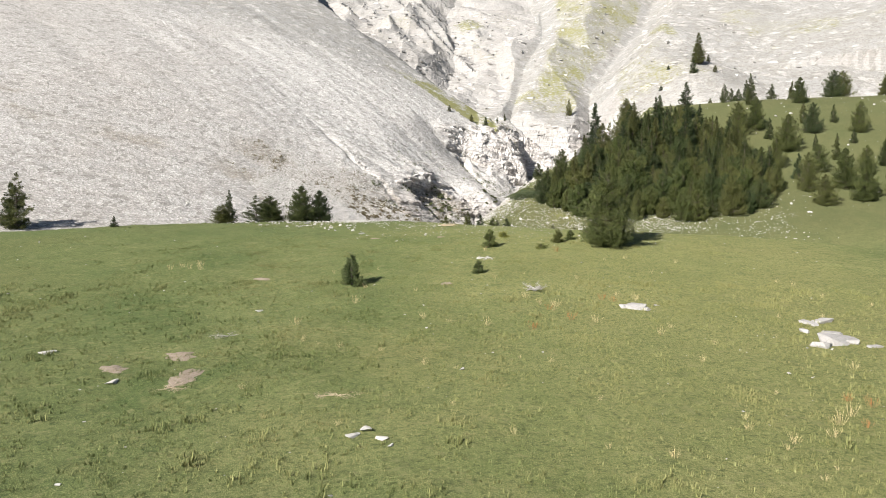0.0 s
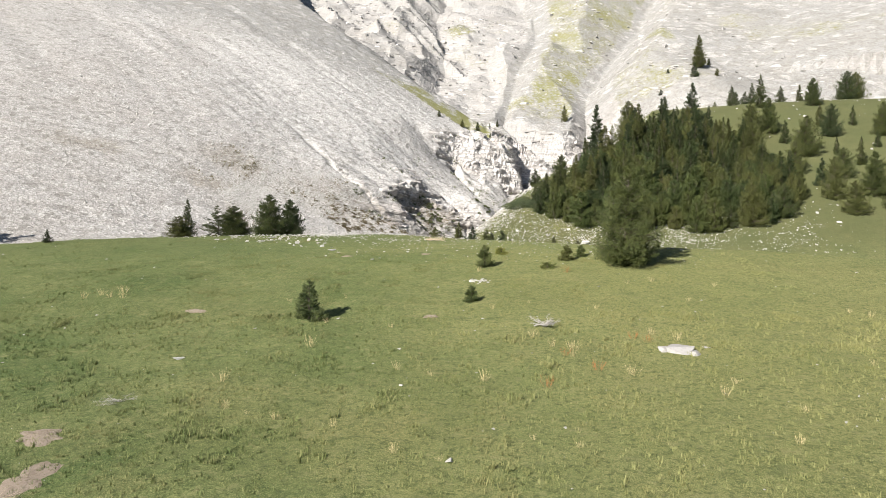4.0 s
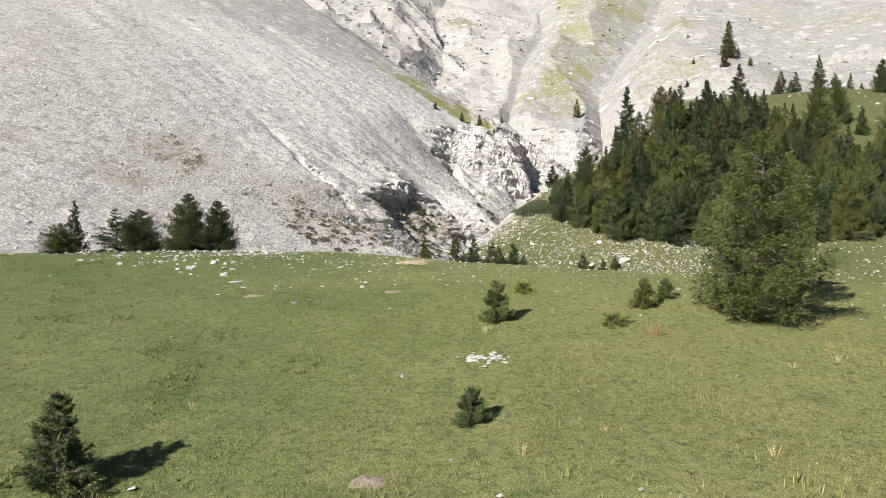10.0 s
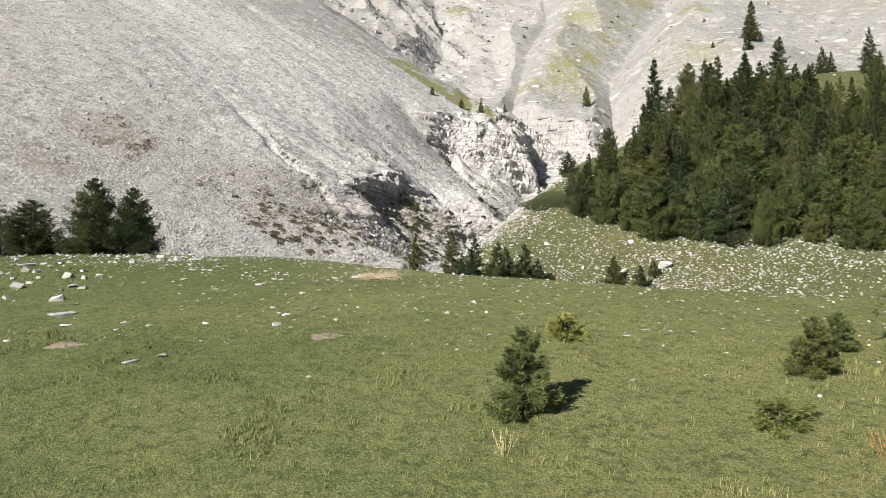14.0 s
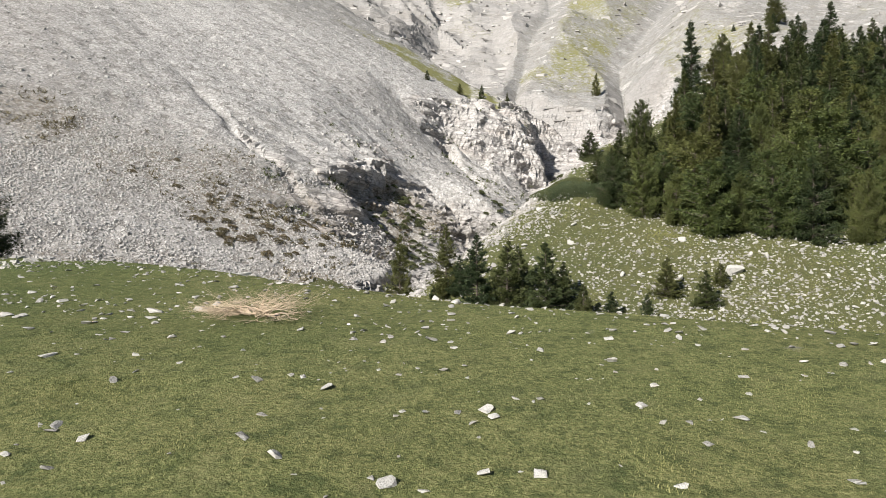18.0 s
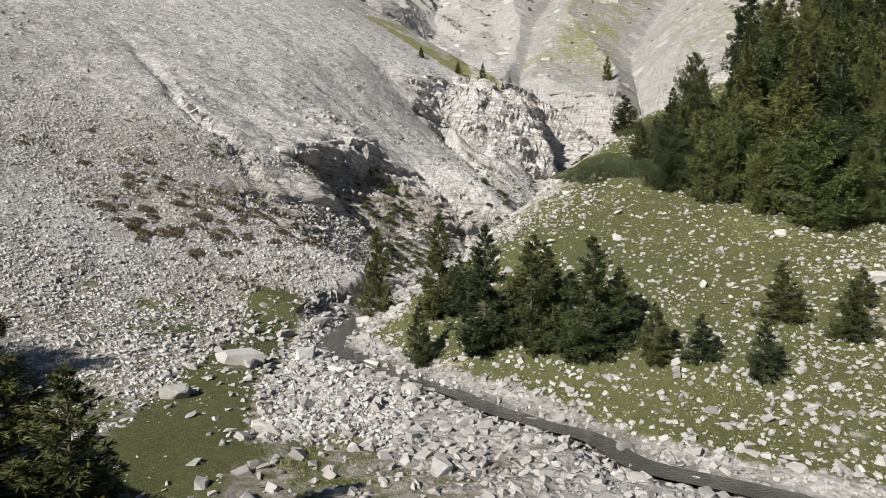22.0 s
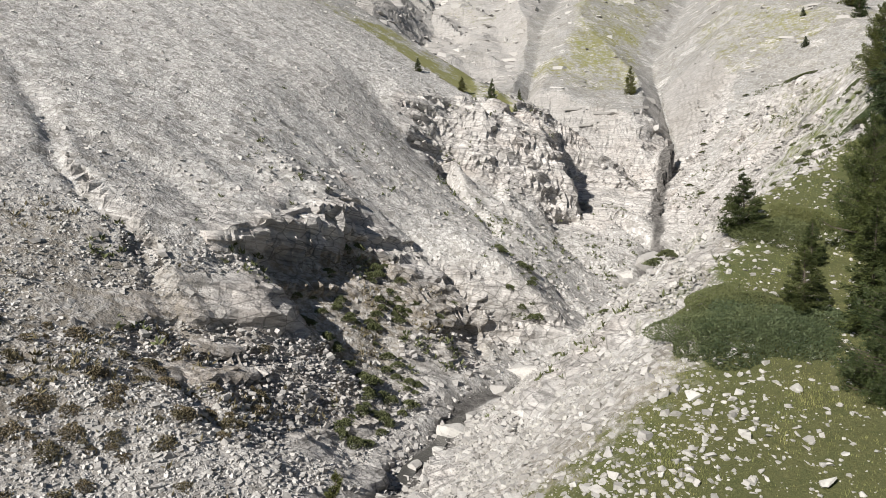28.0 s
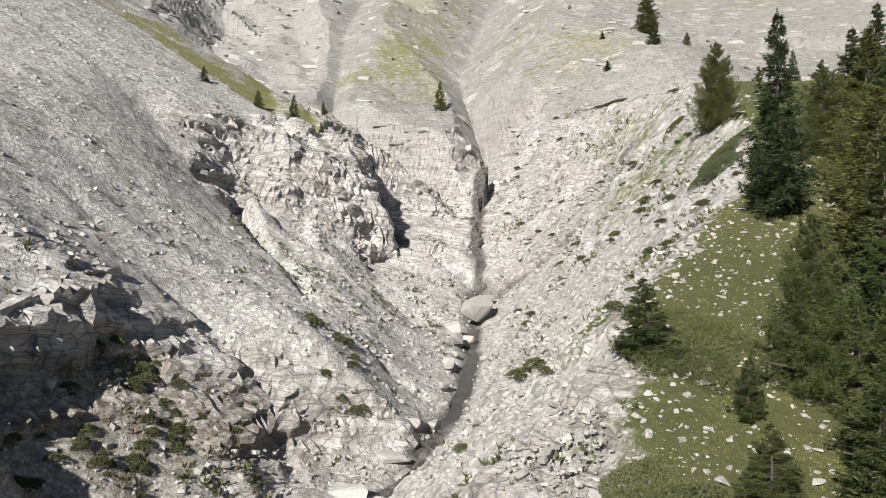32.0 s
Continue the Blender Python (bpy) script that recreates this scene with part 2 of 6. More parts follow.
CLIFF = [(-17, 98, 0), (-14, 103, 0), (-10.6, 108.4, 0), (-7.0, 112.4, 0), (-4.6, 119, 0), (-3.4, 125, 0), (-2.6, 131, 0), (0.5, 137, 0), (8, 143.5, 0), (11, 152, 0), (15, 162, 0), (19, 170, 0)]
CREST = [(26, 167.5, 0), (17, 165, 0), (12.4, 164.2, 0), (8.5, 164.6, 0), (-5.2, 173.6, 0), (-17, 183, 0), (-29, 197, 0), (-40, 214, 0), (-52, 240, 0), (-80, 330, 0)]
HOLLOW = [(-5, 119, 0.0), (-3, 125.5, 2.2), (2.2, 140.5, 4.0), (3, 145, 5.2), (9, 146, 5.0), (17, 146.8, 6.2), (21, 151, 0.5)]        # the last is its depth
RILLS = [[(-2.6, 125.5, 0), (-0.4, 125.4, 0), (1.2, 124.4, 0), (3.0, 122.4, 0), (4.4, 118.7, 0)], [(2.0, 142.8, 0), (4.8, 136.5, 0), (6.9, 131.0, 0), (9.0, 128.6, 0), (11.7, 127.2, 0)]]
ARETE = [(13.0, 166, 0), (13.0, 155.4, 0), (13.8, 151.7, 0), (17.5, 146.5, 0)]
RUNNEL = [(-60, 162, 0), (-36, 136, 0), (-21.7, 119.6, 0), (-14.6, 112, 0), (-10.3, 109.3, 0), (-5.5, 103, 0), (-2.5, 98, 0)]
NOTCH = [(1.6, 145.6, 0), (2.0, 142.8, 0), (3.2, 140, 0)]
CRAG = [(4.5, 147.5, 0), (9.5, 151, 0), (12.5, 158, 0), (12.0, 164, 0)]
LAWN = [(-4.4, 95, 0), (-3.9, 90, 0), (-3.4, 85, 0), (-2.6, 79, 0)]
SCARP = [(-3.2, 93.2, 0), (-2.6, 96.7, 0), (-2.0, 99, 0), (-1.0, 101.5, 0)]
GULLY = [(15.8, 165, 0), (15.6, 157.5, 0), (17.3, 153.6, 0), (19.5, 151.6, 0), (21.8, 149, 0)]
REAR_TURF = [(33, 215, 4, 9), (19.5, 198, 4, 6), (4, 271, 7, 10), (64, 228, 3.5, 12), (52, 187, 3, 8), (55, 269, 5, 14)]        # x, y and half sizes of the patches
DRAIN = [(22.5, 148.5, 0), (25, 141.8, 0), (27, 138.8, 0), (30, 139.5, 0), (33, 142, 0)]
RIM = [(-60, 120, 0), (-24, 88, 0), (-12, 78, 0), (-3, 68, 0), (1, 64.3, 0), (4, 62.2, 0), (8, 60.6, 0), (15, 59, 0), (30, 56, 0), (60, 42, 0), (150, -5, 0)]


def along(line, x, y):
    """Distance to a line of points, positive on its left, with the line's height there and the way gone along it."""
    best, height, gone, start = None, None, None, 0.0
    for (ax, ay, az), (bx, by, bz) in zip(line, line[1:]):
        dx, dy = bx - ax, by - ay
        size = math.hypot(dx, dy)
        u = np.clip(((x - ax) * dx + (y - ay) * dy) / size**2, 0, 1)
        px, py = x - ax - u * dx, y - ay - u * dy
        d = np.hypot(px, py) * np.where(dx * py - dy * px >= 0, 1, -1)
        if best is None:
            best, height, gone = d, az + u * (bz - az), u * size
        else:
            near = np.abs(d) < np.abs(best)
            best, height, gone = np.where(near, d, best), np.where(near, az + u * (bz - az), height), np.where(near, start + u * size, gone)
        start += size
    return best, height, gone


def ease(a, b, v):
    u = np.clip((v - a) / (b - a), 0, 1)
    return u * u * (3 - 2 * u)


def lower(a, b, k):
    h = np.clip(0.5 + 0.5 * (b - a) / k, 0, 1)
    return b + (a - b) * h - k * h * (1 - h)


def upper(a, b, k):
    return -lower(-a, -b, k)


def lattice(ix, iy, seed):
    n = (ix.astype(np.int64) * 374761393 + iy.astype(np.int64) * 668265263 + seed * 1442695041) & 0x7FFFFFFF
    n = ((n ^ (n >> 13)) * 1274126177) & 0x7FFFFFFF
    return ((n ^ (n >> 16)) & 0xFFFF) / 65535.0


def rough(x, y, size, seed=0, octaves=3):
    """Value noise from -1 to 1."""
    total, weight = 0.0, 0.0
    for o in range(octaves):
        u, v, w = x / size * 2**o + 17.3 * o, y / size * 2**o + 9.1 * o, 0.5**o
        iu, iv = np.floor(u), np.floor(v)
        fu, fv = u - iu, v - iv
        fu, fv = fu * fu * (3 - 2 * fu), fv * fv * (3 - 2 * fv)
        a = lattice(iu, iv, seed) * (1 - fu) + lattice(iu + 1, iv, seed) * fu
        b = lattice(iu, iv + 1, seed) * (1 - fu) + lattice(iu + 1, iv + 1, seed) * fu
        total, weight = total + w * (a * (1 - fv) + b * fv), weight + w
    return total / weight * 2 - 1


def land(x, y):
    """Height of the ground, and the weights of its covers: grass, bare rock, brown scrub, damp bed."""
    x, y = np.asarray(x, float), np.asarray(y, float)
    ds, zs, gone = along(STREAM, x, y)          # left of the stream, looking up it, is positive
    de, _, _ = along(RIM, x, y)                 # positive beyond the rim
    wob = rough(x, y, 14, 3)
    # valley floor
    left = np.maximum(ds, 0)
    right = np.maximum(-ds, 0)
    floor_z = zs + 0.13 * np.maximum(left - 2, 0) * ease(78, 90, y) + 0.05 * np.maximum(right - 2, 0)
    floor_z = np.where(y < 78, np.minimum(floor_z, zs - 0.12 * np.maximum(np.abs(ds) - 14, 0)), floor_z)
    # meadow
    top = lower(upper(-11.2 + 0.148 * y, -8.9 + 0.073 * y, 0.6), -2.0 - 0.012 * (y - 64), 1.2)
    top = top - 0.0011 * np.maximum(x - 5, 0) ** 2 + 0.008 * x - 0.0006 * np.maximum(-x - 8, 0) ** 2 * ease(40, 66, y) + 0.18 * wob * ease(-80, 10, y)
    top = np.maximum(top, -16)
    meadow = lower(top, top - 0.9 * de - 0.25 * rough(x, y, 2.5, 4) * ease(0, 2, de), 0.7)
    z = upper(meadow, floor_z, 0.8)
    # scree slope, broken by a step of rock, and falling off behind its crest
    slope = -49.07 - 0.459 * x + 0.436 * y
    slope = slope - 0.22 * upper(-x - 30, 0 * x, 30.0)
    dc, _, cg = along(CLIFF, x, y)              # right of the cliff line, towards the stream, is negative
    dcw = dc + 1.3 * rough(x, y, 5, 5) + 0.6 * rough(x, y, 1.6, 6)
    sheer = ease(9, 3, np.hypot(x + 5.8, y - 117.4))              # the one overhanging bluff
    step = ease(0.8 + 1.2 * (1 - sheer), -1.0 - 10.0 * (1 - sheer), dcw) * ease(101, 109, y)
    slope = slope - (3.0 * sheer + 4.5 * (1 - sheer) * np.maximum(ease(127, 120, y), ease(1, 16, x))) * step
    dh, deep, _ = along(HOLLOW, x, y)           # the slope breaks off into a hollow below the buttress
    slope = slope - deep * (ease(12.0, -1.0, dh) + ease(140, 147, x + y) * (ease(7.0, 1.0, dh) - ease(12.0, -1.0, dh))) * ease(-12, -2, dh)
    for rill in RILLS:                          # narrow dark rills down the pale apron
        drl, _, grl = along(rill, x, y)
        slope = slope - (0.55 + 0.25 * rough(x, y, 3, 37)) * ease(0.75, 0.1, np.abs(drl + 0.35 * rough(x, y, 2.5, 38))) * ease(0, 2, grl)
    dar, _, gar = along(ARETE, x, y)
    slope = slope - 4.6 * ease(0.1, 2.6, dar + 0.5 * rough(x, y, 2.5, 35)) * ease(0.5, 3.0, gar) * (np.abs(dar) < 9) * ease(9, 6, dar)
    gorge = ease(2, 5, ds) * ease(26, 14, ds) * ease(104, 114, y) * ease(190, 175, y)
    slope = slope + gorge * (1.0 * rough(0.3 * x, y + 0.35 * x, 6, 22) + 0.25 * rough(0.5 * x, y + 0.3 * x, 1.8, 23) + 0.4 * ease(140, 150, y) * rough(x, y, 5, 24))
    drn, _, _ = along(RUNNEL, x, y)
    slope = slope - (0.40 + 0.3 * rough(x, y, 5, 26)) * (0.35 + 0.65 * ease(106, 111, y)) * (0.12 + 0.88 * ease(124, 112, y)) * ease(0.7, 0.1, np.abs(drn + 0.7 * rough(x, y, 3.5, 27))) * (y > 99) 
    dn, _, ng = along(NOTCH, x, y)
    slope = slope - (0.5 + 1.6 * ease(6, 2, ng)) * ease(1.2, 0.2, np.abs(dn + 0.4 * rough(x, y, 2, 28)))
    da, _, _ = along(CRAG, x, y)
    crag = ease(7.5, 3.0, np.abs(da)) * (y > 134)
    slope = slope + crag * (2.2 * (0.5 - np.abs(rough(x + 0.5 * y, y - 0.5 * x, 5.5, 29, 2)) * 1.6) + 0.9 * rough(x, y, 1.8, 30, 2))
    dk, _, _ = along(CREST, x, y)               # left of the crest line, looking up it, is the scree
    dkw = dk + 1.5 * rough(x, y, 7, 8) + 0.7 * rough(x, y, 2.2, 9)
    scree = lower(slope, slope + (0.4 + 0.9 * ease(-4, 6, x) + 1.3 * ease(196, 212, y)) * np.minimum(dkw, 0), 0.8)
    scree = np.where(y > 150, scree, slope)
    z = upper(z, scree, 1.6)
    # back of the cirque, and the bench and spur on the other bank
    back = 20 + 0.5 * (y - 185) + 0.47 * np.clip(x - 30, 0, 26) * ease(110, 150, y) + 4 * np.abs(rough(x, y, 45, 12, 2)) + 1.6 * rough(x, y, 16, 13) + 0.5 * rough(x, y, 4, 14)
    back = back + 5.5 * ease(192, 214, y) * ease(264, 236, y) * ease(12, 20, x) * ease(40, 31, x)
    dch, zch, _ = along(CHUTE, x, y)
    back = np.minimum(back, np.where(y > 160, zch + (0.35 + 0.7 * ease(205, 185, y)) * np.abs(dch) + 0.04 * np.abs(dch) ** 1.5, 1e3))
    back = np.minimum(back, np.where(y > 170, zs + (0.55 + 0.7 * ease(205, 185, y)) * np.abs(ds) + 0.02 * np.abs(ds) ** 1.5, 1e3))
    crags = ease(13, 5, x) * ease(186, 196, y) * (3.2 * (0.55 - np.abs(rough(x + 0.3 * y, 0.55 * y, 11, 15, 2)) * 1.5) + 1.2 * rough(x, y, 5, 16))
    back = np.where(x < 15, np.maximum(back, 14 + 0.5 * (y - 185) + 0.7 * np.clip(8 - x, 0, 24)), back) + crags
    spur = lower(-40.9 + 0.11 * x + 0.409 * y, 17.5 + 0.05 * (y - 140) + 0.03 * x, 3.0) + 0.35 * wob
    wall = zs + (0.78 + 0.22 * ease(100, 115, y) + 0.14 * ease(115, 140, y)) * np.maximum(right - 1.2, 0) + 0.5 * rough(x, y, 4, 21) * ease(2, 7, right)
    bank = lower(spur, wall, 1.2)
    bank = np.where(ds < 0, bank, -1e3)
    far_bank = np.where((ds < 0), back, -1e3)
    z = upper(z, bank, 0.5)
    wall2 = np.where((ds < 0) & (y < 178), wall + 2, 1e3)
    z = np.maximum(z, np.minimum(back, wall2))
    # the talus ends in a low scarp above the stream, and a dark gully parts the buttress from the back
    dsc, _, gsc = along(SCARP, x, y)
    z = z + 0.45 * ease(-0.1, 0.25, dsc + 0.15 * rough(x, y, 0.9, 32)) * ease(5, 1, dsc) * ease(0, 1.5, gsc) * ease(8.6, 7, gsc) * (np.abs(dsc) < 6)
    dg, _, gg = along(GULLY, x, y)
    z = z - (1.2 + 0.5 * rough(x, y, 3, 33)) * ease(1.5, 0.2, np.abs(dg + 0.4 * rough(x, y, 2.2, 34))) * ease(0, 2, gg)
    dr, _, gr = along(DRAIN, x, y)              # a dark runnel down the other side
    z = z - 0.5 * ease(1.1, 0.1, np.abs(dr + 0.5 * rough(x, y, 2.5, 36))) * ease(0, 3, gr) * ease(14, 9, gr)
    # stream bed
    bed = ease(1.5, 0.2, np.abs(ds + 0.9 * rough(x, y, 4, 31)))
    z = z - 0.42 * bed * (y < 172)
    return z, dict(ds=ds, zs=zs, de=de, dc=dc, dk=dk, step=step, meadow=meadow, floor=floor_z, scree=scree, drn=drn, crag=crag, bank=bank, back=back, spur=spur, wall=wall, dr=dr, dh=dh, slope=slope, dch=dch)


# ---- the ground, one sheet to the horizon ----
def spaced(parts):
    """Coordinates with their own spacing in each stretch: (from, to, first step, last step)."""
    out = []
    for a, b, first, last in parts:
        v, n = a, 0
        while v < b - 0.3 * last:
            out.append(v)
            v += first + (last - first) * (v - a) / (b - a)
    return np.array(out + [parts[-1][1]])


def cover(x, y, z, d, steep):
    """Weights of turf, bare rock, scrub and damp bed on the ground."""
    wob, small = rough(x, y, 6, 41), rough(x, y, 1.6, 42)
    on_meadow = np.clip(1.3 - np.maximum(z - d["meadow"], 0) * 1.2, 0, 1) * (d["ds"] > -1e3)
    on_meadow *= ease(2.5, -0.5, d["de"] + 0.8 * wob)
    on_meadow *= ease(-0.2, -2.2, d["scree"] - d["meadow"] + 0.6 * wob)
    on_meadow = np.where((d["ds"] < 0) & (d["de"] > 3), 0, on_meadow)
    stony = 0.30 * ease(-9, 0.5, d["de"]) * (x > -30)
    grass = on_meadow * (1 - stony)
    bank = (d["ds"] < 0) * ease(0.6, 1.4, -d["ds"] + 0.5 * wob)
    open_wall = ease(94, 103, y) * ease(1.5, -1.2, d["wall"] - d["spur"] + 0.9 * wob)       # the steep side towards the gorge
    turf = bank * (0.80 - 0.12 * small - 0.3 * ease(0.2, 0.8, rough(x, y, 9, 44)) * ease(96, 86, y)) * (1 - open_wall) * ease(155, 148, y - 0.25 * (x - 45))
    turf = turf * (1 - 0.42 * ease(94, 99, y) * ease(9, 3.5, -d["ds"] + 1.5 * wob))
    grass = np.maximum(grass, turf)
    grass = np.maximum(grass, bank * open_wall * (0.37 + 0.14 * wob + 0.16 * rough(x, y, 3, 45)) * ease(178, 150, y) * ease(5, 10, -d["ds"]))
    grass = np.maximum(grass, 0.8 * ease(1.3, 0.5, np.abs(0.9 * (x - 14.6) - 0.43 * (y - 112.5)) + 0.5 * wob) * ease(4.5, 3.0, np.hypot(x - 14.6, y - 112.5)))
    # green band along the crest of the scree
    band = ease(5.6, 4.2, np.abs(d["dk"] - 3.6 + 1.1 * wob + 0.5 * small)) * ease(154, 159, y) * ease(176, 170, y) * ease(11, 9, x) * (d["ds"] > 0)
    grass = np.maximum(grass, band * (0.50 + 0.34 * rough(x, y, 2.0, 49) + 0.2 * rough(x, y, 6, 46)))
    crest_band = band
    # olive patches on the back of the cirque, with bare chutes between them
    rear = ease(172, 180, y) * (z - d["scree"] > -1) * (d["scree"] < z + 0.5)
    fleck = 0.12 * rough(x, y, 3.2, 48) + 0.12 * rough(x, y, 12, 58)
    nose = ease(2.0, 7.0, -d["dch"] + 1.5 * wob) * ease(1.0, 4.0, d["ds"] + 1.5 * wob)
    grass = np.maximum(grass, rear * nose * ease(182, 190, y) * (0.45 + fleck))
    grass = np.maximum(grass, rear * (d["ds"] < 0) * ease(3, 8, -d["ds"]) * (0.16 + 0.22 * ease(-0.1, 0.4, rough(x, y, 24, 47)) + fleck))
    for px, py, wide, deep in REAR_TURF:
        grass = np.maximum(grass, rear * ease(1.35, 0.6, np.hypot((x - px) / wide, (y - py) / deep) + 0.35 * wob) * (0.46 + fleck))
    # flats beside the stream, with tongues of turf
    flat = ease(2.6, 0.6, z - d["floor"]) * (y < 100) * (d["de"] > 2)
    tongue = ease(-0.1, 0.3, rough(x, y, 6, 51) + 0.35 * ease(9, 3, np.abs(d["de"] - 5)) - 0.5 * ease(6, 1, np.abs(d["ds"])))
    grass = np.maximum(grass * (1 - 0.6 * flat * (1 - bank)), flat * tongue * (0.42 + 0.28 * rough(x, y, 2.2, 52)))
    lawn, _, _ = along(LAWN, x, y)
    grass = np.maximum(grass, (0.8 + 0.25 * small) * ease(1.7, 0.8, np.abs(lawn) + 0.7 * wob))
    rock = ease(0.9, 1.4, steep) * (y > 60)
    rock = np.maximum(rock, ease(0.02, 0.3, d["step"]) * ease(0.999, 0.8, d["step"]))
    left_back = (d["ds"] > 0) * ease(0, 4, d["dch"]) * ease(180, 190, y) * ease(1.0, -1.0, d["scree"] - z + 1.0) * (y > 180)
    rock = np.maximum(rock, left_back * (0.62 + 0.3 * rough(x, y, 5, 56)))
    grass = np.maximum(grass, left_back * (0.20 + 0.26 * rough(x, y, 8, 57)))
    rock = np.maximum(rock, 0.75 * ease(15, 8, np.abs(d["ds"] - 8)) * ease(146, 152, y) * ease(178, 170, y))
    rock = np.maximum(rock, 0.9 * ease(5.5, 3.0, np.abs(d["dc"] + 1.5)) * ease(104, 110, y) * ease(134, 126, y) * (d["ds"] > 0) * ease(-0.2, 0.3, rough(x, y, 5, 55)))
    rock = np.maximum(rock, 0.85 * d["crag"])
    rock *= 1 - 0.9 * ease(2.5, 0.0, d["dh"]) * ease(-16, -12, d["dh"]) * (d["ds"] > 0) * ease(122, 126, y)        # the apron is loose
    rock *= 1 - ease(0.3, 0.6, grass)
    scrub = 0.6 * ease(0.0, 0.5, rough(x, y, 7, 61) + 0.55) * ease(5.0, 1.5, np.abs(y - 102 + 0.12 * (x + 15) + 1.5 * wob)) * ease(-34, -26, x) * ease(-6, -9, x)
    scrub = np.maximum(scrub, 0.5 * ease(0.1, 0.5, rough(x, y, 5, 62)) * ease(84, 90, y) * ease(104, 98, y) * (d["ds"] > 6))
    scrub = np.maximum(scrub, 0.8 * ease(6.5, 3, np.abs(d["ds"] - 8)) * ease(104, 110, y) * ease(126, 118, y) * (d["step"] > 0.6))
    scrub = np.maximum(scrub, bank * ease(66, 84, y) * (1 - open_wall) * ease(150, 138, y - 0.25 * (x - 45)))
    scrub = np.maximum(scrub, 0.18 * rear * ease(0.0, 0.5, rough(x, y, 6, 63)))
    scrub = scrub * (1 - crest_band)
    scrub = np.maximum(scrub, ease(2.4, 1.4, np.abs(lawn)))
    scrub = np.maximum(scrub, 0.7 * flat * tongue)
    scrub = np.maximum(scrub, 0.12 * (d["ds"] < -10) * ease(135, 155, y) * ease(-0.5, 0.3, rough(x, y, 9, 64)))
    scrub = np.maximum(scrub, 0.55 * ease(7.5, 3.5, np.hypot((x + 10) * 0.8, (y - 104.5) * 1.2) + 1.2 * wob) * (d["ds"] > 3))
    damp = ease(0.95, 0.35, np.abs(d["ds"] + 0.9 * rough(x, y, 4, 31))) * (y < 172) * (y > 30)
    damp = np.maximum(damp, 0.75 * ease(1.0, 0.2, np.abs(d["dr"] + 0.5 * rough(x, y, 2.5, 36))) * (np.abs(d["dr"]) < 2) * (y > 137))
    return np.stack([grass, rock, scrub, 0.97 * damp], -1)


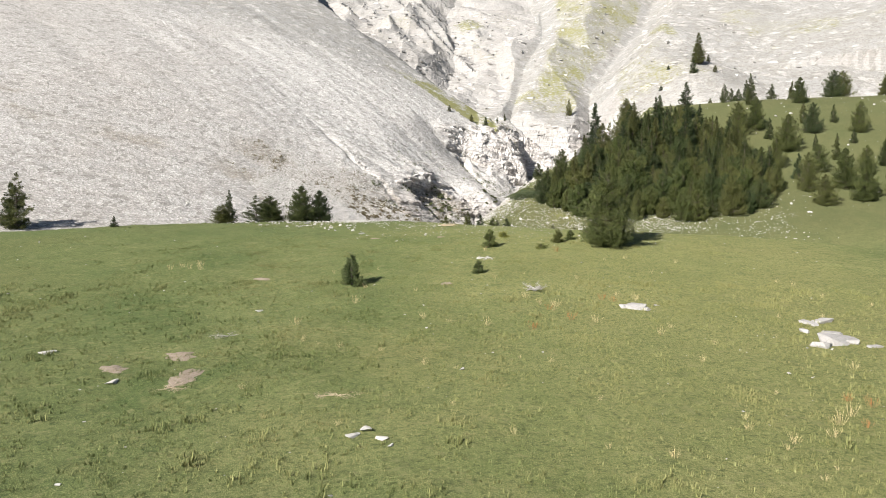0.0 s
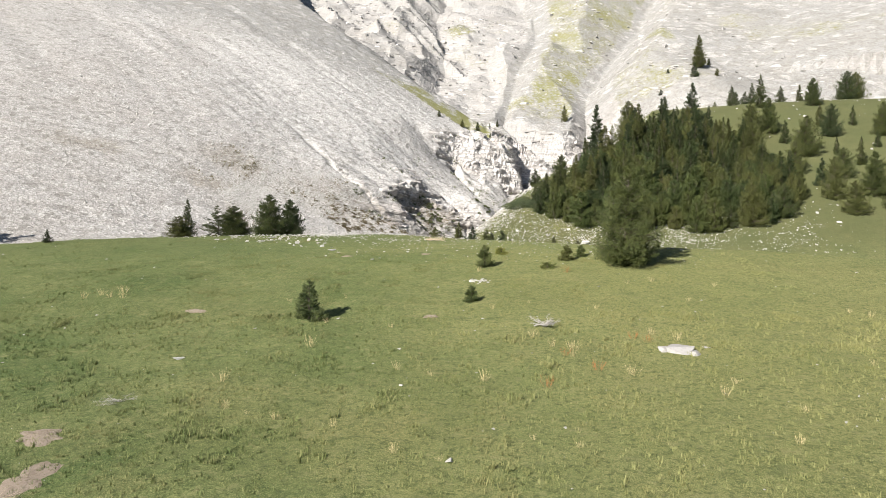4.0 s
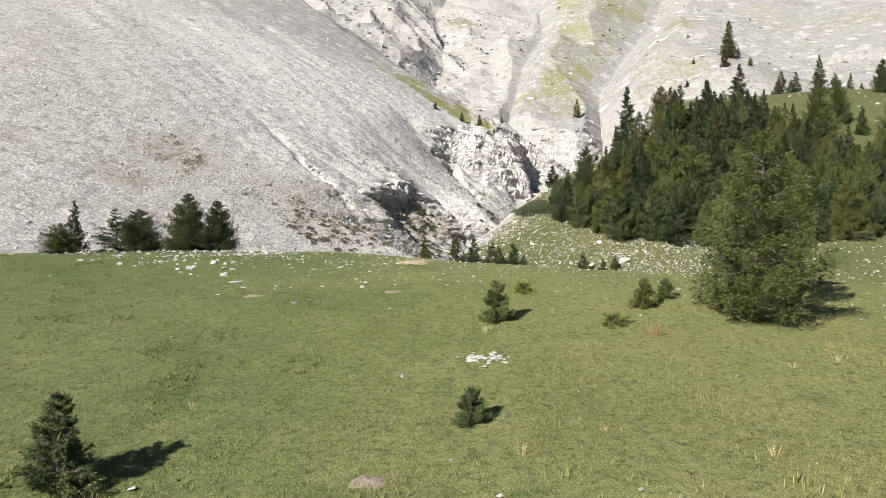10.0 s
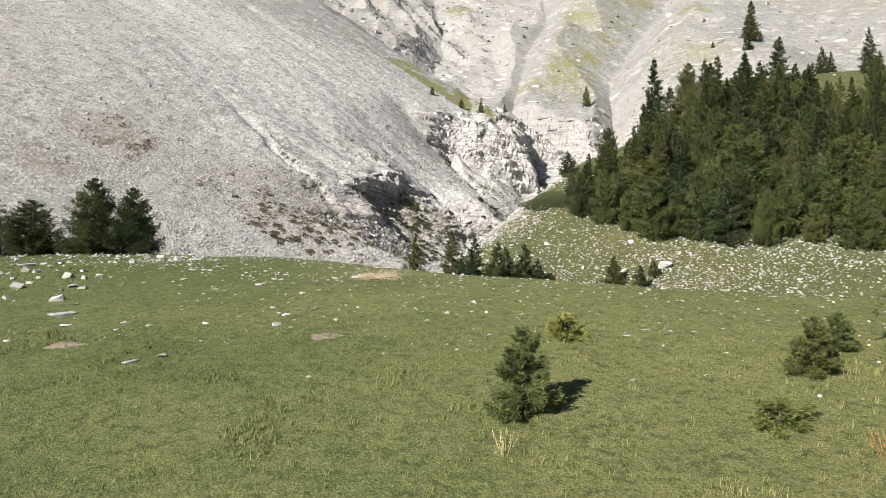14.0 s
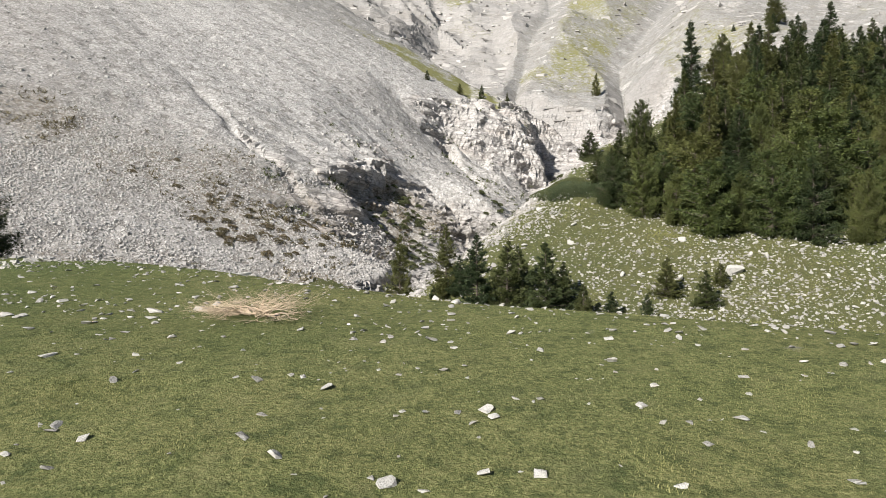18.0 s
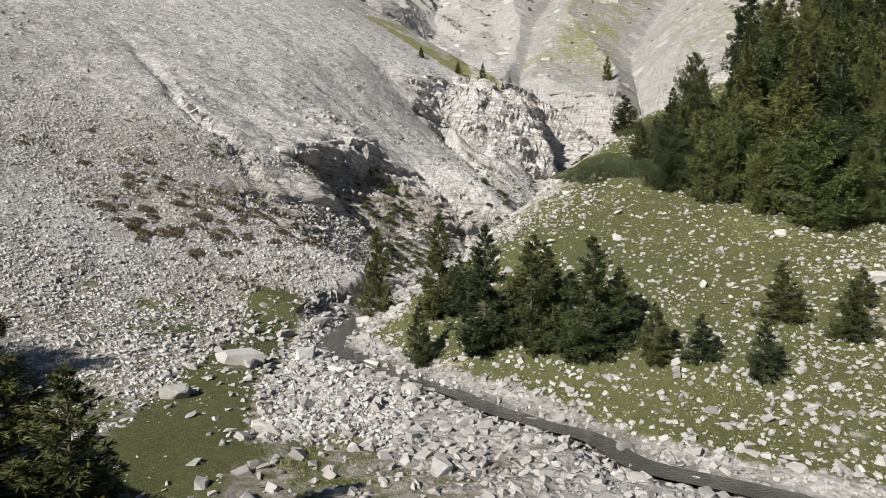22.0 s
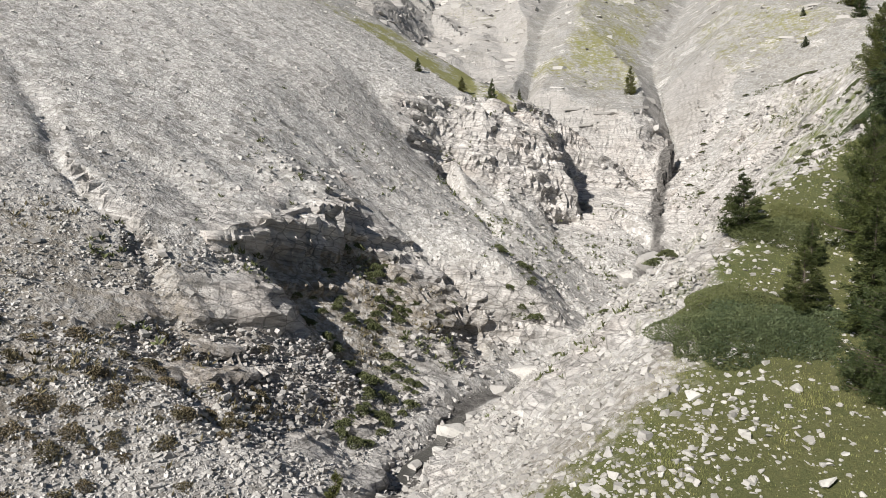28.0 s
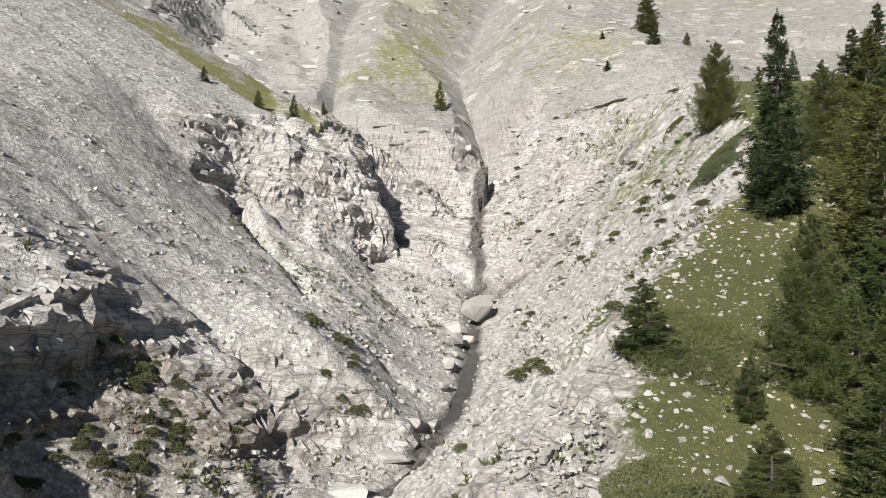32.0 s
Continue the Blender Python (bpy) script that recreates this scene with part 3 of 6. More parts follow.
def build_ground():
    xs = spaced([(-1500, -200, 200, 30), (-200, -60, 10, 1.6), (-60, -26, 1.3, 0.4), (-26, -13, 0.3, 0.3), (-13, 26, 0.24, 0.24), (26, 40, 0.3, 0.34), (40, 90, 0.5, 1.4), (90, 220, 1.6, 10), (220, 1500, 40, 200)])
    ys = spaced([(-1500, -60, 200, 12), (-60, 14, 6, 0.6), (14, 104, 0.3, 0.3), (104, 168, 0.24, 0.24), (168, 182, 0.34, 0.5), (182, 330, 0.7, 2.5), (330, 460, 3, 8), (460, 1500, 20, 150)])
    x, y = np.meshgrid(xs, ys)
    z, d = land(x, y)
    z = np.where(y > 330, np.minimum(z, 95 + 0.45 * (y - 330) + 0.1 * np.abs(x)), z)
    z = np.clip(z, -60, 240 - 0.1 * np.maximum(y - 500, 0))
    gy, gx = np.gradient(z, ys, xs)
    steep = np.hypot(gx, gy)
    weights = cover(x, y, z, d, steep)
    grass, rock = weights[..., 0], weights[..., 1]
    bare = 1 - ease(0.3, 0.6, grass)
    near = ease(260, 60, np.hypot(x - 3, y - 60)) * (0.4 + 0.6 * ease(0.7, 2.4, np.abs(d["ds"])))
    # lumps of rubble, hummocks of turf
    z = z + bare * near * (0.16 * rough(x, y, 1.1, 71) + 0.07 * rough(x, y, 0.45, 72, 2)) + (1 - bare) * (0.05 * rough(x, y, 2.2, 73, 2))
    # runnels down the scree
    down = (d["ds"] > 0) * bare * ease(104, 120, y)
    across = x * 0.69 + y * 0.72
    z = z + down * 0.35 * rough(across, (y - x) * 0.06, 4.0, 75)
    # beds of rock stand out in courses of broken blocks
    bed = z + 0.16 * x + 0.05 * y + 0.7 * rough(x, y, 11, 76)
    strike = 0.8 * x - 0.45 * y
    push = 0.0
    for thick, long, out, seed in ((1.5, 3.4, 0.75, 78), (0.62, 1.5, 0.50, 79)):
        row = bed / thick + 0.35 * rough(x, y, 9 * thick, seed)
        course = np.floor(row)
        block = np.floor(strike / long + 7.3 * lattice(course, course * 0, seed) + 0.25 * rough(x, y, 2.0, seed))
        push = push + out * (lattice(course, block, seed + 1) - 0.45) + 0.35 * out * ((row % 1.0) - 0.5)
    push = push + 0.35 * rough(x, y + z, 2.0, 80, 2)
    push = 1.15 * rock * ease(0.3, 0.8, steep) * (1 - 0.7 * ease(172, 186, y)) * push
    size = np.maximum(steep, 0.3)
    px, py = x - gx / size * push, y - gy / size * push
    ny, nx = x.shape
    mesh = bpy.data.meshes.new("ground")
    co = np.stack([px, py, z], -1).reshape(-1, 3)
    i = np.arange(ny * nx).reshape(ny, nx)
    quads = np.stack([i[:-1, :-1], i[:-1, 1:], i[1:, 1:], i[1:, :-1]], -1).reshape(-1, 4)
    mesh.vertices.add(len(co))
    mesh.vertices.foreach_set("co", co.astype(np.float32).ravel())
    mesh.loops.add(quads.size)
    mesh.loops.foreach_set("vertex_index", quads.astype(np.int32).ravel())
    mesh.polygons.add(len(quads))
    mesh.polygons.foreach_set("loop_start", np.arange(0, quads.size, 4, dtype=np.int32))
    mesh.polygons.foreach_set("use_smooth", rock.reshape(-1)[quads[:, 0]] < 0.35)
    mesh.update(calc_edges=True)
    layer = mesh.color_attributes.new("cover", "FLOAT_COLOR", "POINT")
    layer.data.foreach_set("color", weights.reshape(-1, 4).astype(np.float32).ravel())
    mesh.materials.append(GROUND)
    return tagged(new("ground", mesh), "alpine meadow, pale scree slopes and rocky stream gorge", "ground", kind="structure"), xs, ys, z, weights


ground, GRID_X, GRID_Y, GRID_Z, GRID_COVER = build_ground()


def on_ground(x, y):
    """Height of the built sheet."""
    x, y = np.asarray(x, float), np.asarray(y, float)
    i = np.clip(np.searchsorted(GRID_X, x) - 1, 0, len(GRID_X) - 2)
    j = np.clip(np.searchsorted(GRID_Y, y) - 1, 0, len(GRID_Y) - 2)
    u = (x - GRID_X[i]) / (GRID_X[i + 1] - GRID_X[i])
    v = (y - GRID_Y[j]) / (GRID_Y[j + 1] - GRID_Y[j])
    return (GRID_Z[j, i] * (1 - u) * (1 - v) + GRID_Z[j, i + 1] * u * (1 - v) + GRID_Z[j + 1, i] * (1 - u) * v + GRID_Z[j + 1, i + 1] * u * v)


def cover_at(x, y):
    i = np.clip(np.searchsorted(GRID_X, x) - 1, 0, len(GRID_X) - 2)
    j = np.clip(np.searchsorted(GRID_Y, y) - 1, 0, len(GRID_Y) - 2)
    return GRID_COVER[j, i]

# ---- materials of the things ----
def needle_material(name, deep, tip):
    n = Nodes(name, 0.6, 0.25)
    # deep is the shaded needle tone, tip the sunlit one
    mixed = n.mix(n.span(n.island(), 0.0, 1.0), deep, tip)
    # lighter lumps put sunlit parts of the crown into the colour
    mixed = n.mix(n.span(n.noise(1.3, 3), 0.46, 0.62, 0.0, 0.75), mixed, tip)
    mixed = n.mix(n.span(n.own_random(), 0.45, 1.0, 0.0, 0.5), mixed, (0.125, 0.118, 0.034))
    mixed = n.mix(n.span(n.own_random(), 0.0, 0.4, 0.55, 0.0), mixed, (0.014, 0.030, 0.014))
    return n.done(mixed)


def bark_material():
    n = Nodes("bark", 0.95, 0.1)
    n.bump(n.noise(9, 5, 0.7, n.stretch(3, 3, 0.6)), 0.8, 0.03)
    return n.done(n.mix(n.noise(6, 5, 0.7), (0.055, 0.043, 0.034), (0.13, 0.11, 0.092)))


def limestone_material(name, low, high, lichen):
    n = Nodes(name, 0.92, 0.15)
    tone = n.mix(n.island(), low, high)
    tone = n.mix(n.span(n.own_random(), 0, 1, 0, 0.45), tone, low)
    tone = n.mix(n.span(n.noise(7, 6, 0.7), 0.48, 0.72, 0.0, 0.6), tone, lichen)
    n.bump(n.math("ADD", n.noise(22, 6, 0.7), n.math("MULTIPLY", n.cells(6), -0.6)), 0.7, 0.03)
    return n.done(tone)


def plain_material(name, a, b, scale=8.0, roughness=0.9, spec=0.2):
    n = Nodes(name, roughness, spec)
    tone = n.mix(n.noise(scale, 5, 0.65), a, b)
    tone = n.mix(n.span(n.island(), 0, 1, 0, 0.5), tone, b)
    return n.done(tone)


SPRUCE = needle_material("spruce_needles", (0.013, 0.023, 0.008), (0.066, 0.080, 0.024))
PINE = needle_material("pine_needles", (0.021, 0.033, 0.011), (0.094, 0.108, 0.030))
JUNIPER = needle_material("juniper_needles", (0.035, 0.052, 0.024), (0.088, 0.105, 0.048))
TIPPED = needle_material("tipped_needles", (0.026, 0.045, 0.015), (0.125, 0.145, 0.045))
LIVELY = needle_material("lively_needles", (0.019, 0.034, 0.010), (0.092, 0.112, 0.030))
FRESH = needle_material("fresh_needles", (0.07, 0.09, 0.02), (0.26, 0.26, 0.06))
BARK = bark_material()
LIMESTONE = limestone_material("limestone", (0.27, 0.257, 0.24), (0.52, 0.50, 0.465), (0.22, 0.205, 0.185))
WHITE_STONE = limestone_material("white_limestone", (0.28, 0.268, 0.243), (0.52, 0.50, 0.46), (0.22, 0.207, 0.185))
SCREE_STONE = limestone_material("scree_stone", (0.34, 0.325, 0.303), (0.62, 0.60, 0.565), (0.26, 0.246, 0.225))
LEDGE_STONE = limestone_material("ledge_stone", (0.28, 0.262, 0.245), (0.56, 0.53, 0.495), (0.21, 0.195, 0.18))
GREY_STONE = limestone_material("grey_stone", (0.29, 0.276, 0.258), (0.54, 0.52, 0.49), (0.22, 0.207, 0.19))
OUTCROP = limestone_material("outcrop_stone", (0.21, 0.20, 0.188), (0.38, 0.362, 0.34), (0.16, 0.15, 0.138))
DEAD_WOOD = plain_material("bleached_wood", (0.22, 0.20, 0.18), (0.42, 0.395, 0.365), 5)
DRY_TWIG = plain_material("dry_twigs", (0.40, 0.30, 0.20), (0.58, 0.47, 0.35), 6)
STRAW = plain_material("dry_stalk", (0.34, 0.27, 0.13), (0.50, 0.42, 0.23), 9)
RUSSET = plain_material("russet_dock", (0.20, 0.085, 0.035), (0.33, 0.16, 0.06), 9)
SCRUB = plain_material("dry_scrub", (0.10, 0.082, 0.048), (0.175, 0.14, 0.085), 5)
HEATHER = plain_material("dwarf_shrub", (0.085, 0.075, 0.042), (0.15, 0.125, 0.072), 5)
LEAF = plain_material("low_leaves", (0.05, 0.064, 0.027), (0.115, 0.122, 0.056), 4)


def earth_material():
    n = Nodes("bare_earth", 0.95, 0.1)
    tone = n.mix(n.noise(3.0, 6, 0.7), (0.16, 0.12, 0.088), (0.33, 0.275, 0.22))
    tone = n.mix(n.span(n.noise(9.0, 5, 0.7), 0.54, 0.64, 0.0, 0.7), tone, (0.10, 0.105, 0.04))
    tone = n.mix(n.span(n.cells(11.0), 0.0, 0.16, 0.7, 0.0), tone, (0.42, 0.39, 0.35))
    n.bump(n.noise(12.0, 6, 0.75), 0.9, 0.06)
    return n.done(tone)


def blade_material():
    n = Nodes("grass_blades", 0.8, 0.15)
    patch = n.noise(0.16, 5, 0.6)
    tone = n.mix(n.span(patch, 0.36, 0.64), (0.075, 0.112, 0.034), (0.20, 0.208, 0.078))
    tone = n.mix(n.span(n.noise(0.55, 5, 0.65), 0.5, 0.72, 0.0, 0.7), tone, (0.235, 0.205, 0.092))
    east, _, _ = n.parts_of_place()
    tone = n.mix(n.span(east, -9.0, 12.0, 0.0, 0.55), tone, (0.245, 0.228, 0.088))
    tone = n.mix(n.span(n.math("ADD", east, n.span(n.noise(0.12, 3), 0.0, 1.0, -6.0, 6.0)), -14.0, 2.0, 0.42, 0.0), tone, (0.068, 0.094, 0.030))
    tone = n.mix(n.span(n.island(), 0.55, 1.0, 0.0, 0.5), tone, (0.30, 0.275, 0.125))
    tone = n.mix(n.span(n.island(), 0.0, 0.4, 0.6, 0.0), tone, (0.045, 0.065, 0.02))
    return n.done(tone)


def water_material():
    n = Nodes("stream_water", 0.10, 0.3)
    n.bump(n.noise(7, 3, 0.6, None, 0.8), 0.35, 0.05)
    return n.done(n.mix(n.noise(1.2, 3), (0.035, 0.035, 0.032), (0.10, 0.095, 0.085)))


def bedrock_material():
    n = Nodes("bedrock", 0.92, 0.15)
    beds = n.noise(1.0, 7, 0.7, n.tilted((0.10, -0.16, 0.0), 0.3, 0.3, 3.4), 1.0)
    tone = n.mix(n.span(beds, 0.36, 0.62), (0.27, 0.252, 0.233), (0.56, 0.53, 0.495))
    tone = n.mix(n.span(n.noise(0.35, 4), 0.48, 0.7, 0.0, 0.4), tone, (0.46, 0.385, 0.33))
    tone = n.mix(n.span(n.noise(2.2, 6, 0.7), 0.52, 0.66, 0.0, 0.45), tone, (0.24, 0.222, 0.20))
    tone = n.mix(n.span(n.cells(1.3, "DISTANCE_TO_EDGE", at=n.stretch(1.0, 1.0, 1.8)), 0.0, 0.04, 0.45, 0.0), tone, (0.12, 0.112, 0.10))
    n.bump(n.math("ADD", n.math("MULTIPLY", beds, 1.6), n.noise(11, 6, 0.7)), 0.8, 0.07)
    return n.done(tone)


BLADES, WATER, EARTH, BEDROCK = blade_material(), water_material(), earth_material(), bedrock_material()


# ---- mesh helpers ----
def soup(name, verts, faces, material, smooth=False):
    """A mesh from arrays: verts (n, 3), faces (m, 3)."""
    mesh = bpy.data.meshes.new(name)
    verts, faces = np.asarray(verts, np.float32), np.asarray(faces, np.int32)
    mesh.vertices.add(len(verts))
    mesh.vertices.foreach_set("co", verts.ravel())
    mesh.loops.add(faces.size)
    mesh.loops.foreach_set("vertex_index", faces.ravel())
    mesh.polygons.add(len(faces))
    mesh.polygons.foreach_set("loop_start", np.arange(0, faces.size, faces.shape[1], dtype=np.int32))
    mesh.polygons.foreach_set("use_smooth", np.full(len(faces), smooth))
    mesh.update(calc_edges=True)
    mesh.materials.append(material)
    return mesh


def part(name, mesh, parent, label=""):
    ob = new(name, mesh)
    ob.parent = parent
    return tagged(ob, label) if label else ob


def tube(points, radii, sides=6):
    """Vertices and triangles of a tapered tube along points."""
    points = np.asarray(points, float)
    way = np.gradient(points, axis=0)
    way /= np.linalg.norm(way, axis=1)[:, None] + 1e-9
    side = np.cross(way, (0.31, 0.22, 0.92))
    side /= np.linalg.norm(side, axis=1)[:, None] + 1e-9
    other = np.cross(way, side)
    a = np.arange(sides) * 2 * np.pi / sides
    ring = points[:, None] + np.asarray(radii)[:, None, None] * (np.cos(a)[None, :, None] * side[:, None] + np.sin(a)[None, :, None] * other[:, None])
    n = len(points)
    i = np.arange(n * sides).reshape(n, sides)
    a0, a1, b0, b1 = i[:-1], np.roll(i[:-1], -1, 1), i[1:], np.roll(i[1:], -1, 1)
    faces = np.concatenate([np.stack([a0, a1, b1], -1).reshape(-1, 3), np.stack([a0, b1, b0], -1).reshape(-1, 3)])
    return ring.reshape(-1, 3), faces


def joined(pieces):
    verts, faces, start = [], [], 0
    for v, f in pieces:
        verts.append(v)
        faces.append(f + start)
        start += len(v)
    return np.concatenate(verts), np.concatenate(faces)


# ---- conifers ----
def tufts(at, way, size, rng, blades=6, spread=0.8, width=0.075):
    """Sprays of needles: narrow triangles that fan out from each place along its way."""
    n = len(at)
    at, way = np.repeat(at, blades, 0), np.repeat(way, blades, 0)
    way = way + spread * rng.normal(size=way.shape) * (1, 1, 0.7)
    way /= np.linalg.norm(way, axis=1)[:, None]
    length = np.repeat(size, blades)[:, None] * rng.uniform(0.6, 1.25, (n * blades, 1))
    flat = np.cross(way, rng.normal(size=way.shape))
    flat /= np.linalg.norm(flat, axis=1)[:, None] + 1e-9
    mid = at + way * length * 0.45
    v = np.stack([at, mid + flat * length * width, at + way * length, mid - flat * length * width], 1).reshape(-1, 3)
    i = np.arange(n * blades)[:, None] * 4
    return v, np.concatenate([i + (0, 1, 2), i + (0, 2, 3)])


def conifer(name, height, radius, levels, per_level, seed, material, label, bare=0.06, droop=0.25, shape=0.8, tuft=0.26, sprays=18, sparse=0.0):
    rng = np.random.default_rng(seed)
    tree = tagged(new(name), label, "tree")
    lean = rng.normal(size=2) * 0.015 * height
    hs = np.linspace(0, 1, 9)
    stem = np.stack([lean[0] * hs**2, lean[1] * hs**2, hs * height - 0.25], -1)
    girth = 0.010 * height + 0.018
    part("trunk", soup("trunk", *tube(stem, girth * (1.02 - hs) + 0.006, 8), BARK, True), tree)
    limbs, places, ways, sizes = [], [], [], []
    lobes = rng.uniform(0, 6.28, 3)
    for level in range(levels):
        f = bare + (1 - bare) * (level + rng.uniform(0, 0.8)) / levels
        if f > 0.985:
            f = 0.985
        for b in range(max(3, int(round(per_level * (1 - 0.55 * f))))):
            if rng.random() < sparse:
                continue
            a = rng.uniform(0, 6.283)
            reach = radius * (1 - f) ** shape * rng.uniform(0.48, 1.14) * (1 + 0.16 * np.sin(a * 2 + lobes[0]) + 0.1 * np.sin(5 * f * 3 + a * 3 + lobes[1]))
            reach *= min(1.0, 0.55 + 4.0 * (f - bare))
            reach = max(reach, 0.05 * radius)
            root = np.array([lean[0] * f * f, lean[1] * f * f, f * height - 0.25])
            out = np.array([np.cos(a), np.sin(a), 0.0])
            s = np.linspace(0, 1, 5)
            rise = (0.35 * f + 0.08) * s - droop * (1 - 0.7 * f) * s**2 + 0.20 * s**4
            line = root + out * reach * s[:, None] + np.array([0, 0, 1.0]) * (reach * rise)[:, None]
            limbs.append(tube(line, (0.022 * reach + 0.006) * (1.05 - s), 3))
            k = max(3, int(sprays * (0.35 + reach / radius)))
            u = 0.18 + 0.82 * rng.random(k) ** 0.7
            at = np.stack([np.interp(u, s, line[:, j]) for j in range(3)], -1)
            cross = np.array([-out[1], out[0], 0]) * (rng.uniform(-1, 1, k) * 0.32 * reach * (1.15 - u))[:, None]
            at = at + cross + np.array([0, 0, 1.0]) * rng.normal(-0.03 * reach, 0.085 * reach, k)[:, None]
            places.append(at)
            ways.append(np.tile(out + (0, 0, 0.05), (k, 1)) + cross / (0.3 * reach + 0.01) * 0.7)
            sizes.append(tuft * rng.uniform(0.65, 1.25, k) * (0.55 + 0.45 * min(1, reach / (0.5 * radius))))
    tip = np.array([[lean[0], lean[1], height - 0.25 - 0.06 * height * u] for u in np.linspace(-0.2, 1, 8)])
    places.append(tip)
    ways.append(np.tile((0, 0, 1.2), (8, 1)))
    sizes.append(np.full(8, tuft * 0.8))
    part("branchwork", soup("branchwork", *joined(limbs), BARK), tree)["kind"] = "stuff"
    part("crown", soup("crown", *tufts(np.concatenate(places), np.concatenate(ways), np.concatenate(sizes), rng), material), tree)
    return tree


def planted(tree, x, y, size, turn, squash=1.0, sink=0.0):
    z = float(on_ground(x, y)) - sink
    m = Matrix.LocRotScale((x, y, z), Euler((0, 0, turn)), (size * squash, size * squash, size))
    return m


# first ones of each kind stand where they are seen; the others are copies
tall = conifer("spruce", 8.0, 1.75, 66, 5, 11, SPRUCE, "tall dark green spruce with drooping branches, on the forest slope", droop=0.35, shape=0.75, sprays=26, tuft=0.24)
slim = conifer("spruce", 7.0, 1.35, 60, 5, 12, SPRUCE, "slim dark green spruce in the forest", droop=0.4, shape=0.85, tuft=0.22, sprays=24)
broad = conifer("spruce", 5.8, 2.6, 60, 6, 13, PINE, "broad bushy green spruce reaching to the ground", droop=0.12, shape=0.64, bare=0.02, tuft=0.14, sprays=92)
young = conifer("spruce", 3.8, 1.15, 46, 4, 14, SPRUCE, "young dark green spruce", droop=0.22, shape=0.75, bare=0.03, tuft=0.13, sprays=44)
light = conifer("larch", 6.2, 1.55, 50, 4, 15, PINE, "light green larch with open branches", droop=0.2, shape=0.8, sparse=0.15, tuft=0.22)
small = conifer("young_spruce", 1.5, 0.55, 30, 6, 16, TIPPED, "small bushy young spruce on the meadow turf", droop=0.05, shape=0.55, bare=0.03, tuft=0.075, sprays=44)
bushy = conifer("spruce", 3.6, 1.6, 44, 5, 18, LIVELY, "bushy yellow-green young spruce at the forest's edge", droop=0.1, shape=0.5, bare=0.02, tuft=0.16, sprays=38)
sapling = conifer("young_spruce", 0.62, 0.5, 14, 7, 19, FRESH, "tiny bushy yellow-green spruce sapling on the turf", droop=0.0, shape=0.45, bare=0.02, tuft=0.10, sprays=22)
ragged = conifer("spruce", 4.2, 1.5, 26, 4, 17, SPRUCE, "ragged dark spruce with thin upper branches", droop=0.1, shape=0.8, sparse=0.2, tuft=0.20, sprays=24)

